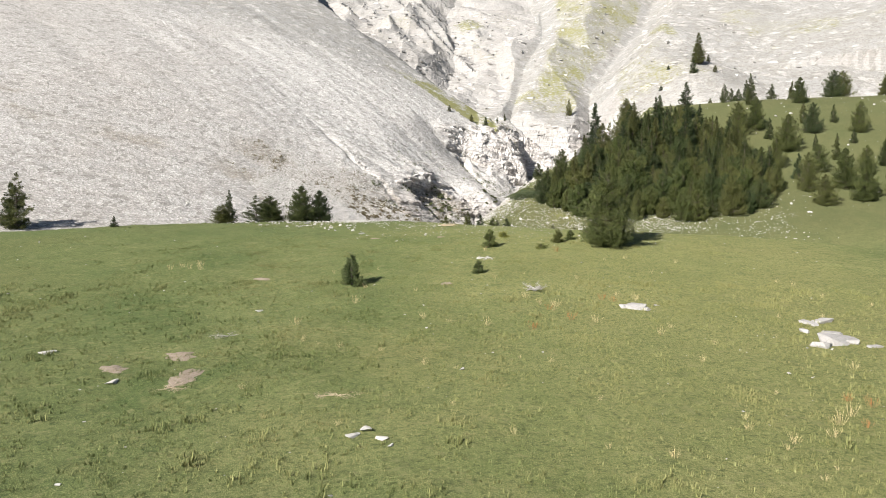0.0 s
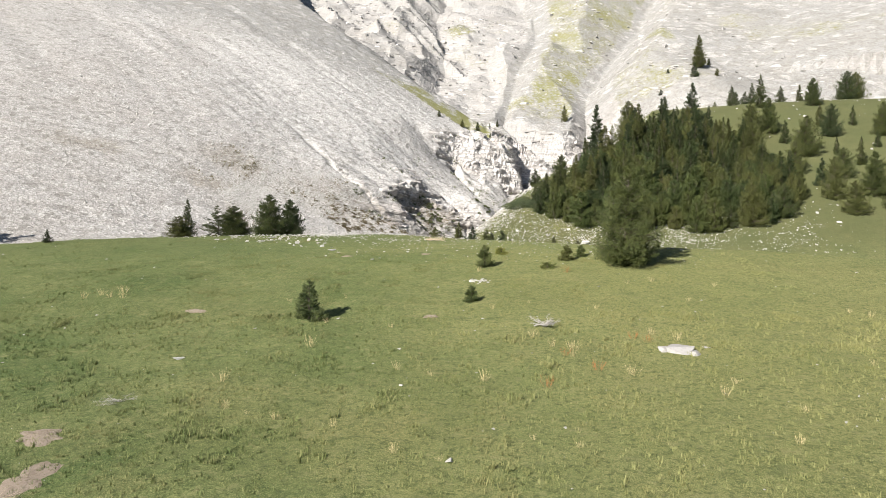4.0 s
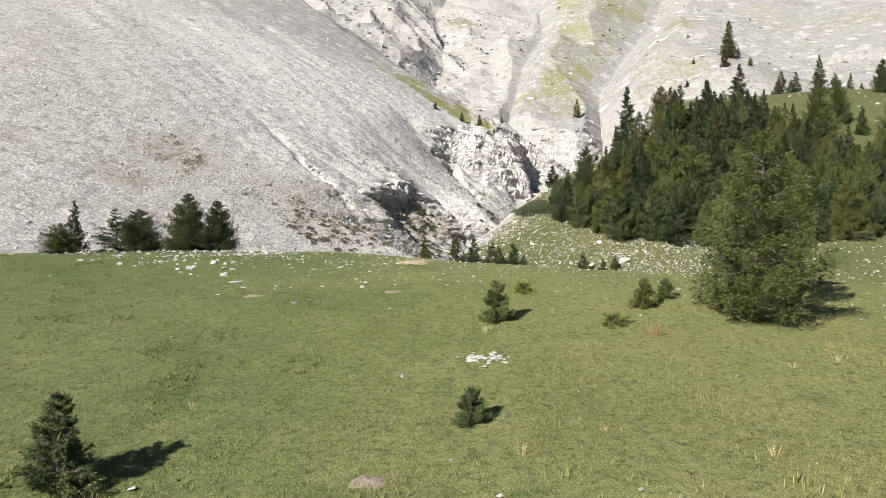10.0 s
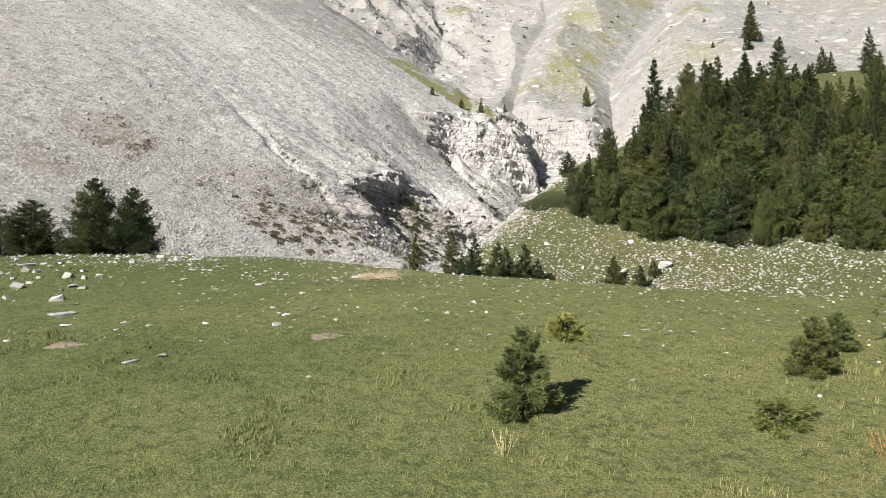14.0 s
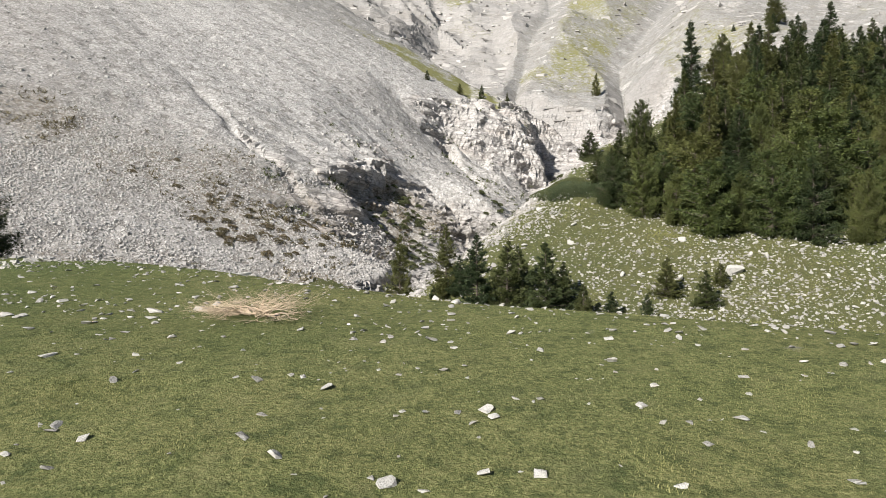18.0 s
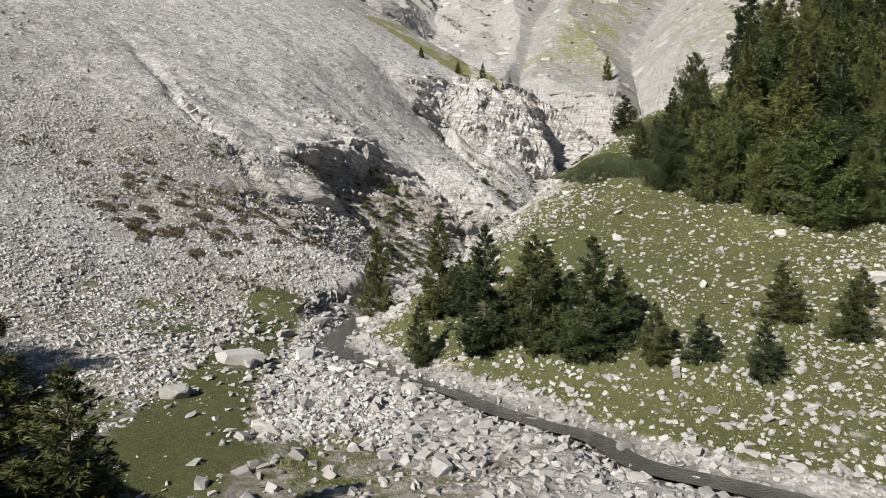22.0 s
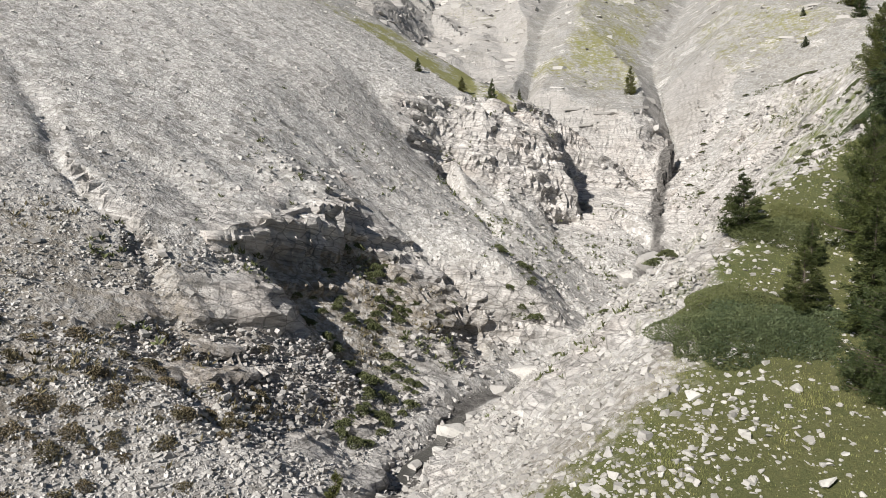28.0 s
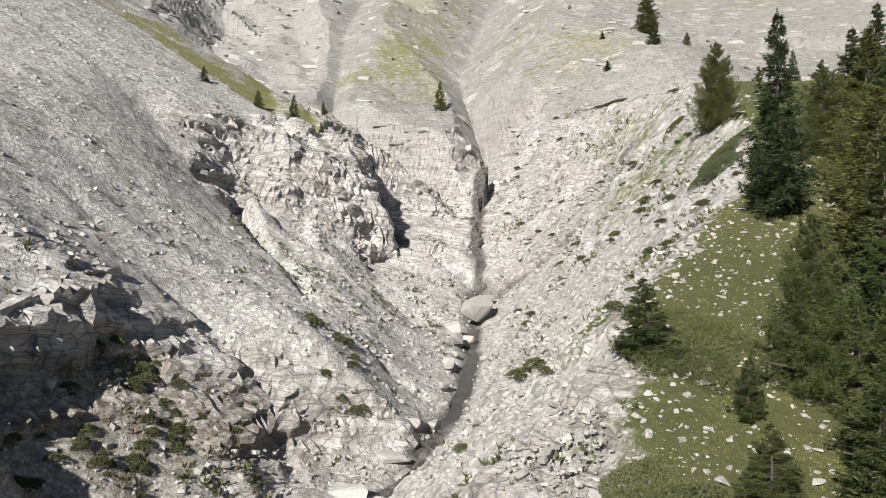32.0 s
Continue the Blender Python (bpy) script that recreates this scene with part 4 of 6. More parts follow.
SINGLE = [
    (tall, 27.5, 110.0, 1.0, 1.0), (tall, 25.0, 106.0, 0.85, 1.0), (slim, 30.5, 107.5, 1.1, 1.1),
    # kind, x, y, height of it against its model, width against height
    (tall, 22.4, 112.2, 1.0, 1.0), (broad, 12.2, 52.4, 1.06, 0.92), (broad, 30.2, 126.6, 0.92, 0.85), (tall, 61.5, 186, 1.0, 1.35), (young, 57.9, 178.5, 0.95, 1.1),
    (young, 29.0, 186, 1.15, 0.85), (young, 6.87, 155.6, 0.75, 0.8), (young, 3.8, 157.5, 0.45, 1.2), (young, -1.0, 158.2, 0.4, 1.2), (young, 9.5, 157.2, 0.5, 0.9), (young, 10.5, 181, 0.6, 0.8), (young, 12.5, 183, 0.5, 0.8),
    (young, -23.2, 77.4, 1.0, 0.75), (broad, -23.6, 76.0, 0.36, 1.5), (broad, -18.8, 77.3, 0.50, 1.7), (ragged, -20.2, 77.0, 0.72, 1.7), (broad, -15.4, 77.0, 0.68, 1.25), (broad, -13.3, 77.0, 0.60, 1.15),
    (young, -11.0, 80.5, 0.35, 1.6), (young, -9.2, 79.5, 0.42, 1.3), (ragged, -41.0, 68.5, 1.35, 1.0), (young, -41.6, 69.0, 1.2, 1.2), (young, -30.5, 66.5, 0.3, 1.3),
    (young, -0.3, 96.1, 1.08, 0.75), (young, 2.57, 90.2, 1.0, 0.95), (young, 4.1, 87.6, 1.1, 1.1), (young, 5.5, 87.0, 0.98, 1.15), (young, 7.2, 85.6, 0.98, 1.2), (young, 1.96, 87.8, 0.56, 1.0),
    (young, 6.2, 88.6, 0.6, 1.2), (young, 8.7, 84.6, 0.45, 1.3), (young, 9.8, 84.2, 0.36, 1.4), (young, 11.1, 83.2, 0.42, 1.3), (young, 3.3, 89.6, 0.55, 1.3), (young, 8.0, 86.0, 0.6, 1.2),
    (young, 12.6, 85.6, 0.5, 1.4), (young, 14.0, 84.4, 0.45, 1.4), (young, 15.2, 86.0, 0.3, 1.5), (young, -1.45, 73.1, 0.80, 1.25), (young, -2.75, 73.5, 0.78, 1.35), (young, -2.2, 74.0, 0.55, 1.4),
    (small, -4.46, 41.56, 1.36, 1.0), (small, 2.87, 44.39, 0.6, 1.3), (small, 3.83, 51.74, 1.0, 1.05), (sapling, 5.05, 55.38, 1.0, 1.1), (small, 8.93, 53.36, 0.76, 1.25), (small, 10.0, 54.6, 0.56, 1.3),
    (sapling, 7.48, 51.36, 0.8, 1.3), (young, 13.9, 103.1, 0.42, 1.2), (broad, 16.0, 103.4, 0.8, 0.8), (young, 14.8, 99.9, 1.05, 1.1), (young, 12.4, 100.5, 0.53, 1.5), (young, 17.2, 101.2, 1.1, 1.1), (young, 13.0, 106.2, 0.62, 1.5), (slim, 19.4, 104.5, 0.85, 1.1),
    (tall, 34.2, 120.7, 0.7, 1.3), (broad, 29.8, 117.6, 0.75, 0.95), (tall, 39.6, 124.3, 0.8, 1.2),
    (young, 63, 178, 0.5, 1.3), (young, 49.5, 176, 0.4, 1.4), (young, 66, 192, 0.55, 1.0), (young, 54, 186, 0.35, 1.2), (slim, 72.4, 158, 0.85, 1.25), (young, 60.5, 160, 1.2, 1.1), (slim, 62.5, 157, 0.9, 1.1), (young, 67.8, 159, 0.7, 0.8),
    (young, 70, 150, 0.8, 1.2), (young, 66, 165, 0.6, 1.0), (young, 78, 163, 0.75, 0.9), (young, 84, 160, 0.9, 0.9), (young, 86, 168, 0.8, 0.8), (young, 80, 152, 0.6, 1.0), (slim, 93, 158, 0.8, 1.1),
    (young, 57, 147, 0.9, 1.2), (young, 62, 143, 1.0, 1.2), (broad, 74, 140, 0.95, 0.9), (broad, 70, 136, 0.9, 0.9), (young, 78, 133, 1.0, 1.2), (broad, 84, 143, 0.9, 0.8), (broad, 60, 127, 0.8, 0.9), (young, 88, 128, 1.1, 1.1),
    (young, 50, 135, 0.95, 1.0), (young, 92, 137, 0.9, 1.1), (slim, 52, 128, 0.8, 1.1), (young, 82, 121, 1.0, 1.1), (young, 52.5, 150, 0.5, 1.2),
]
rng = np.random.default_rng(5)
used = set()


def stand(kind, x, y, size, squash, group):
    m = planted(kind, x, y, size, rng.uniform(0, 6.28), squash)
    if kind.name not in used:
        used.add(kind.name)
        kind.matrix_basis = m
        tree = kind
    else:
        tree = copy_thing(kind, m)
        tree.scale = (size * squash, size * squash, size)
    return tagged(tree, group=group)


for kind, x, y, size, squash in SINGLE:
    stand(kind, x, y, size, squash, "scattered conifers")


def inside(x, y, polygon):
    hit = False
    for (ax, ay), (bx, by) in zip(polygon, polygon[1:] + polygon[:1]):
        if (ay > y) != (by > y) and x < ax + (y - ay) / (by - ay) * (bx - ax):
            hit = not hit
    return hit


FOREST = [(11.8, 97.0), (15.6, 91.5), (21, 89.2), (29, 86), (36, 86), (42, 92), (42, 102), (40, 116), (33, 118), (27, 113), (21, 107), (16.5, 103)]
stands = []
tries = 0
while len(stands) < 230 and tries < 20000:
    tries += 1
    x, y = rng.uniform(11, 58), rng.uniform(84, 127)
    if inside(x, y, FOREST) and all((x - a) ** 2 + (y - b) ** 2 > 2.5 for a, b in stands):
        stands.append((x, y))
fringe = []
while len(fringe) < 34:
    x, y = rng.uniform(41, 66), rng.uniform(86, 116)
    if all((x - a) ** 2 + (y - b) ** 2 > 14 for a, b in fringe):
        fringe.append((x, y))
for x, y in fringe:
    stand(broad if rng.random() < 0.6 else young, x, y, rng.uniform(0.6, 1.0), rng.uniform(0.7, 1.0), "scattered conifers")
for x, y in stands:
    inner = min(1.0, max(0.0, (y - 86 - 0.35 * max(0, 20 - x)) / 14))
    pick = rng.random()
    low = 0.55 + 0.45 * min(1.0, max(0.0, (x - 13) / 9)) - 0.25 * min(1.0, max(0.0, (x - 34) / 8))
    if inner < 0.6 and pick < 0.85:
        stand(bushy if pick < 0.6 else broad if pick < 0.7 else young, x, y, (0.45 + 0.6 * low) * rng.uniform(0.65, 1.25) * (0.9 + 0.5 * inner) * (0.62 if 0.6 <= pick < 0.7 else 1.0), rng.uniform(0.85, 1.3), "forest conifers")
    elif pick < 0.30:
        stand(tall, x, y, low * rng.uniform(0.45, 0.95) * (0.8 + 0.2 * inner), rng.uniform(1.0, 1.4), "forest conifers")
    elif pick < 0.45:
        stand(slim, x, y, low * rng.uniform(0.5, 1.05), rng.uniform(1.1, 1.5), "forest conifers")
    elif pick < 0.72:
        stand(light, x, y, low * rng.uniform(0.55, 1.0), rng.uniform(1.05, 1.5), "forest conifers")
    elif pick < 0.86:
        stand(bushy, x, y, low * rng.uniform(1.0, 1.7), rng.uniform(0.8, 1.1), "forest conifers")
    else:
        stand(broad, x, y, low * rng.uniform(0.6, 1.0), rng.uniform(0.65, 0.95), "forest conifers")


# ---- stones ----
def rock_shape(seed, points=16, flat=0.6, chips=1.0):
    """An angular block: the hull of points on a squashed, chipped ball."""
    r = np.random.default_rng(seed)
    p = r.normal(size=(points, 3))
    p /= np.linalg.norm(p, axis=1)[:, None]
    p = np.sign(p) * np.abs(p) ** (0.75 * chips) * r.uniform(0.8, 1.1, (points, 1)) * (1.0, r.uniform(0.6, 0.95), flat * r.uniform(0.8, 1.2))
    bm = bmesh.new()
    for q in p:
        bm.verts.new(q * 0.5)
    got = bmesh.ops.convex_hull(bm, input=bm.verts)
    bmesh.ops.delete(bm, geom=[g for g in got["geom_interior"] if isinstance(g, bmesh.types.BMVert)], context="VERTS")
    bmesh.ops.triangulate(bm, faces=bm.faces)
    bm.verts.index_update()
    verts = np.array([v.co for v in bm.verts])
    faces = np.array([[v.index for v in f.verts] for f in bm.faces])
    bm.free()
    return verts, faces


def block_shape(seed, flat=0.6, loose=0.3):
    """A broken piece with flat faces: a box whose corners are pushed about, one or two of them knocked off."""
    r = np.random.default_rng(seed)
    corners = np.array([(i, j, k) for i in (-1, 1) for j in (-1, 1) for k in (-1, 1)], float)
    corners *= r.uniform(1 - 1.6 * loose, 1.0, corners.shape) * (0.5, 0.5 * r.uniform(0.6, 0.9), 0.5 * flat * r.uniform(0.8, 1.2))
    corners[:, 0] += 0.25 * corners[:, 1] * r.normal()
    for k in r.choice(8, int(r.integers(1, 3)), replace=False):
        corners[k] *= r.uniform(0.6, 0.85)
    bm = bmesh.new()
    for q in corners:
        bm.verts.new(q)
    got = bmesh.ops.convex_hull(bm, input=bm.verts)
    bmesh.ops.delete(bm, geom=[g for g in got["geom_interior"] if isinstance(g, bmesh.types.BMVert)], context="VERTS")
    bmesh.ops.triangulate(bm, faces=bm.faces)
    bm.verts.index_update()
    verts = np.array([v.co for v in bm.verts])
    faces = np.array([[v.index for v in f.verts] for f in bm.faces])
    bm.free()
    return verts, faces


CHIPS = [block_shape(100 + k, 0.62) for k in range(10)]
SHARDS = [rock_shape(200 + k, 11, 0.26, 0.8) for k in range(8)]
LUMPS = [rock_shape(280 + k, 13, 0.5, 0.9) for k in range(10)]


def turned(n, r, tilt):
    """Random turns: about z by any angle, then tipped a little."""
    a, b, c = r.uniform(0, 6.283, n), r.normal(0, tilt, n), r.normal(0, tilt, n)
    ca, sa, cb, sb, cc, sc = np.cos(a), np.sin(a), np.cos(b), np.sin(b), np.cos(c), np.sin(c)
    z = np.zeros(n)
    o = np.ones(n)
    rz = np.stack([ca, -sa, z, sa, ca, z, z, z, o], -1).reshape(-1, 3, 3)
    rx = np.stack([o, z, z, z, cb, -sb, z, sb, cb], -1).reshape(-1, 3, 3)
    ry = np.stack([cc, z, sc, z, o, z, -sc, z, cc], -1).reshape(-1, 3, 3)
    return rz @ rx @ ry


def strewn(name, label, x, y, size, shapes, material, r, tilt=0.35, sink=0.15, category="stones"):
    """Many stones joined into one object of stuff."""
    z = on_ground(x, y) + size * (0.2 - sink)
    kind = r.integers(0, len(shapes), len(x))
    pieces = []
    for k, (v, f) in enumerate(shapes):
        m = np.nonzero(kind == k)[0]
        if not len(m):
            continue
        turn = turned(len(m), r, tilt)
        p = np.einsum("nij,vj->nvi", turn, v) * size[m][:, None, None] + np.stack([x[m], y[m], z[m]], -1)[:, None]
        faces = f[None] + (np.arange(len(m)) * len(v))[:, None, None]
        pieces.append((p.reshape(-1, 3), faces.reshape(-1, 3)))
    return tagged(new(name, soup(name, *joined(pieces), material)), label, category, kind="stuff")


def spread(n, x0, x1, y0, y1, keep, r):
    """Random places in a box, kept by the chance that keep(x, y, land's lines, covers) gives."""
    x, y = r.uniform(x0, x1, n), r.uniform(y0, y1, n)
    z, d = land(x, y)
    ok = r.random(n) < keep(x, y, d, cover_at(x, y))
    return x[ok], y[ok]


r = np.random.default_rng(21)
bare = lambda c: 1 - ease(0.3, 0.6, c[..., 0])  # noqa: E731

# loose stones of the talus at the foot of the scree
x, y = spread(150000, -26, 2, 80, 116, lambda x, y, d, c: (d["ds"] > 1.6) * (d["de"] > 3) * bare(c) * ease(118, 96, y) * (0.35 + 0.65 * ease(-0.5, 0.6, rough(x, y, 4, 81))), r)
strewn("talus_stones", "loose grey angular stones of the talus", x, y, 0.05 + 0.15 * r.random(len(x)) ** 3, CHIPS, SCREE_STONE, r)
x, y = spread(16000, -60, 8, 104, 175, lambda x, y, d, c: (d["ds"] > 5) * (d["dk"] > 1.5) * bare(c) * (0.25 + 0.75 * ease(0.0, 0.7, rough(x, y, 6, 82))), r)
strewn("scree_stones", "pale grey stones strewn over the scree slope", x, y, 0.08 + 0.30 * r.random(len(x)) ** 4, CHIPS, GREY_STONE, r)
# shingle and cobbles of the stream's flats
x, y = spread(90000, -14, 34, 62, 112, lambda x, y, d, c: (d["de"] > 1.5) * (0.75 + 0.25 * (np.abs(d["ds"]) > 0.9)) * ease(9, 2, np.abs(d["ds"])) * (0.3 + 0.7 * bare(c)), r)
strewn("stream_cobbles", "pale grey cobbles beside the stream", x, y, 0.05 + 0.34 * r.random(len(x)) ** 3.5, LUMPS + SHARDS + CHIPS, LIMESTONE, r)
x, y = spread(22000, -16, 30, 64, 96, lambda x, y, d, c: (d["de"] > 0.5) * (d["ds"] > -2.5) * (np.abs(d["ds"]) > 0.6) * (1 - 0.45 * ease(0.35, 0.6, c[..., 0])) * (0.25 + 0.75 * ease(-0.3, 0.4, rough(x, y, 3.5, 87))), r)
strewn("flat_stones", "pale stones and cobbles on the valley flat", x, y, 0.05 + 0.36 * r.random(len(x)) ** 3.8, CHIPS[:4] + SHARDS + LUMPS, LIMESTONE, r)
x, y = spread(56000, -4, 34, 62, 108, lambda x, y, d, c: (d["ds"] < -0.4) * ease(2.6, 1.2, -d["ds"]) * 0.8, r)
strewn("bank_pebbles", "pinkish-grey pebbles along the stream's edge", x, y, 0.05 + 0.20 * r.random(len(x)) ** 3, CHIPS, LIMESTONE, r)
# stones of the gorge
x, y = spread(30000, -14, 46, 104, 172, lambda x, y, d, c: (np.abs(d["ds"]) > 0.5) * ease(20, 6, np.abs(d["ds"])) * (0.45 + 0.55 * bare(c)), r)
strewn("gorge_stones", "pale rubble on the walls of the gorge", x, y, 0.05 + 0.38 * r.random(len(x)) ** 4, CHIPS, GREY_STONE, r)
# white stones on the turf of the opposite bank
x, y = spread(105000, 0, 44, 78, 130, lambda x, y, d, c: (d["ds"] < -2) * ease(0.2, 0.5, c[..., 0]) * (0.34 + 0.35 * ease(0.1, 0.6, rough(x, y, 5, 83)) + 0.7 * ease(94, 89, y) * ease(7, 11, x) * ease(-0.3, 0.3, rough(x, y, 6, 84))) * ease(45, 12, x), r)
strewn("bank_stones", "white stones strewn over the grassy bank", x, y, 0.04 + 0.20 * r.random(len(x)) ** 2.6, LUMPS + SHARDS + CHIPS[:3], WHITE_STONE, r)
def z_back(x, y, d):
    """One where the ground belongs to the back of the cirque."""
    return 1.0 * (d["back"] > d["scree"] - 0.5) * (np.abs(d["dch"]) > 2.5) * (np.abs(d["ds"]) > 2.5)


# ledges: slabs of bedded rock that stand out of the steep ground along its beds
SLABS = [block_shape(230 + k, 0.24, 0.22) for k in range(8)]
STOCKY = [block_shape(250 + k, 0.75, 0.25) for k in range(6)]


def ledges(name, label, x, y, size, material, r, shapes, jitter=0.3, sink=0.1):
    """Slabs whose long side runs along the slope, joined into one object of stuff."""
    gx = on_ground(x + 0.5, y) - on_ground(x - 0.5, y)
    gy = on_ground(x, y + 0.5) - on_ground(x, y - 0.5)
    a = np.arctan2(gx, -gy) + r.normal(0, jitter, len(x))
    z = on_ground(x, y) - sink * size
    long, deep = r.uniform(1.1, 2.5, len(x)), r.uniform(0.7, 1.1, len(x))
    kind = r.integers(0, len(shapes), len(x))
    pieces = []
    for k, (v, f) in enumerate(shapes):
        m = np.nonzero(kind == k)[0]
        ca, sa = np.cos(a[m])[:, None], np.sin(a[m])[:, None]
        vx, vy = v[:, 0][None] * (long[m] * size[m])[:, None], v[:, 1][None] * (deep[m] * size[m])[:, None]
        vz = v[:, 2][None] * size[m][:, None] + vx * r.normal(0.04, 0.06, (len(m), 1)) + vy * r.normal(0.1, 0.08, (len(m), 1))
        p = np.stack([x[m][:, None] + vx * ca - vy * sa, y[m][:, None] + vx * sa + vy * ca, z[m][:, None] + vz], -1)
        pieces.append((p.reshape(-1, 3), (f[None] + (np.arange(len(m)) * len(v))[:, None, None]).reshape(-1, 3)))
    return tagged(new(name, soup(name, *joined(pieces), material)), label, "rock ledges", kind="stuff")


def bedded(x, y, width=0.4, pitch=1.1):
    """One on the beds that stand out, nought between."""
    level = on_ground(x, y) / pitch + 0.10 * x + 0.06 * y + 0.5 * rough(x, y, 6, 89)
    return ease(width, 0.6 * width, level % 1.0)


rl = np.random.default_rng(29)
x, y = spread(24000, -18, 24, 103, 150, lambda x, y, d, c: (d["ds"] > 1.5) * ease(0.3, 0.7, c[..., 1]) * bedded(x, y) * ease(-0.5, 0.3, rough(x, y, 5, 90)) * 0.55, rl)
ledges("gorge_ledges", "grey bedded limestone ledges of the gorge wall", x, y, 0.08 + 0.34 * rl.random(len(x)) ** 3, LEDGE_STONE, rl, SLABS)
x, y = spread(6000, -2, 26, 138, 166, lambda x, y, d, c: (d["ds"] > 1.0) * np.maximum(ease(0.2, 0.6, d["crag"]), 0.35 * ease(0.5, 0.8, c[..., 1])) * bedded(x, y, 0.6, 1.3) * 0.6, rl)
ledges("crag_blocks", "warm grey bedded blocks of the rock buttress", x, y, 0.15 + 0.55 * rl.random(len(x)) ** 3, LEDGE_STONE, rl, SLABS + STOCKY, 0.5, 0.25)
x, y = spread(30000, 4, 52, 96, 178, lambda x, y, d, c: (d["ds"] < -2.5) * ease(26, 12, -d["ds"]) * ease(1.5, -1.0, d["wall"] - d["spur"]) * bedded(x, y, 0.3, 1.6) * ease(-0.1, 0.4, rough(x, y, 6, 94)) * 0.5, rl)
ledges("bank_ledges", "pale ledges and slabs standing out of the gorge's side", x, y, 0.16 + 0.5 * rl.random(len(x)) ** 3, LEDGE_STONE, rl, SLABS)
x, y = spread(30000, -50, 90, 176, 290, lambda x, y, d, c: (z_back(x, y, d)) * (0.06 + 0.5 * ease(0.35, 0.7, c[..., 1]) * bedded(x, y, 0.4, 2.2)), rl)
ledges("backwall_rocks", "grey rocks and ledges on the back of the cirque", x, y, 0.25 + 1.3 * rl.random(len(x)) ** 4, GREY_STONE, rl, SLABS + STOCKY, 0.5)
x, y = spread(60000, 2, 24, 93, 124, lambda x, y, d, c: (d["ds"] < -1.5) * ease(13, 5, -d["ds"]) * (0.35 + 0.65 * ease(-0.3, 0.4, rough(x, y, 3, 100))) * 0.8, r)
strewn("spur_stones", "pale stones lying thick on the edge of the grassy spur", x, y, 0.04 + 0.26 * r.random(len(x)) ** 3.5, LUMPS + SHARDS + CHIPS[:3], WHITE_STONE, r)
# rubble on the open side of the bank, towards the gorge
x, y = spread(44000, 0, 46, 92, 165, lambda x, y, d, c: (d["ds"] < -0.8) * ease(26, 10, -d["ds"]) * ease(1.5, -1.0, d["wall"] - d["spur"]) * (0.3 + 0.7 * ease(-0.3, 0.5, rough(x, y, 4, 88))), r)
strewn("bank_rubble", "pale angular rubble and slabs on the side of the gorge", x, y, 0.08 + 0.38 * r.random(len(x)) ** 3, CHIPS + SHARDS, LIMESTONE, r, 0.3)
x, y = spread(9000, 8, 110, 84, 190, lambda x, y, d, c: (d["ds"] < -8) * 0.12, r)
strewn("hillside_stones", "pale stones on the far hillside", x, y, 0.12 + 0.45 * r.random(len(x)) ** 4, CHIPS, GREY_STONE, r)
# shards along the rim of the meadow
x, y = spread(45000, -24, 18, 50, 72, lambda x, y, d, c: ease(-9, -0.5, d["de"]) * ease(2.5, 1.0, d["de"]) * (0.14 + 0.62 * ease(0.12, 0.6, rough(x, y, 2.6, 85)) * ease(7, -2, x) + 0.25 * ease(-2.2, -0.2, d["de"])), r)
strewn("rim_shards", "white flat stone shards on the meadow's rim", x, y, 0.03 + 0.10 * r.random(len(x)) ** 2.5, SHARDS, WHITE_STONE, r, 0.25, 0.10)
x, y = spread(1500, -32, 30, 14, 62, lambda x, y, d, c: (d["de"] < -4) * 0.28, r)
strewn("meadow_pebbles", "few small white stones on the meadow", x, y, 0.04 + 0.16 * r.random(len(x)) ** 3, SHARDS, WHITE_STONE, r, 0.2, 0.12)
x, y = spread(12000, -40, -7, 58, 84, lambda x, y, d, c: ease(-14, -3, d["de"]) * (d["de"] < 4) * (0.15 + 0.5 * ease(0.0, 0.5, rough(x, y, 3, 86))), r)
strewn("shelf_stones", "pale stones at the foot of the scree", x, y, 0.06 + 0.3 * r.random(len(x)) ** 3, SHARDS + CHIPS, WHITE_STONE, r, 0.3, 0.12)


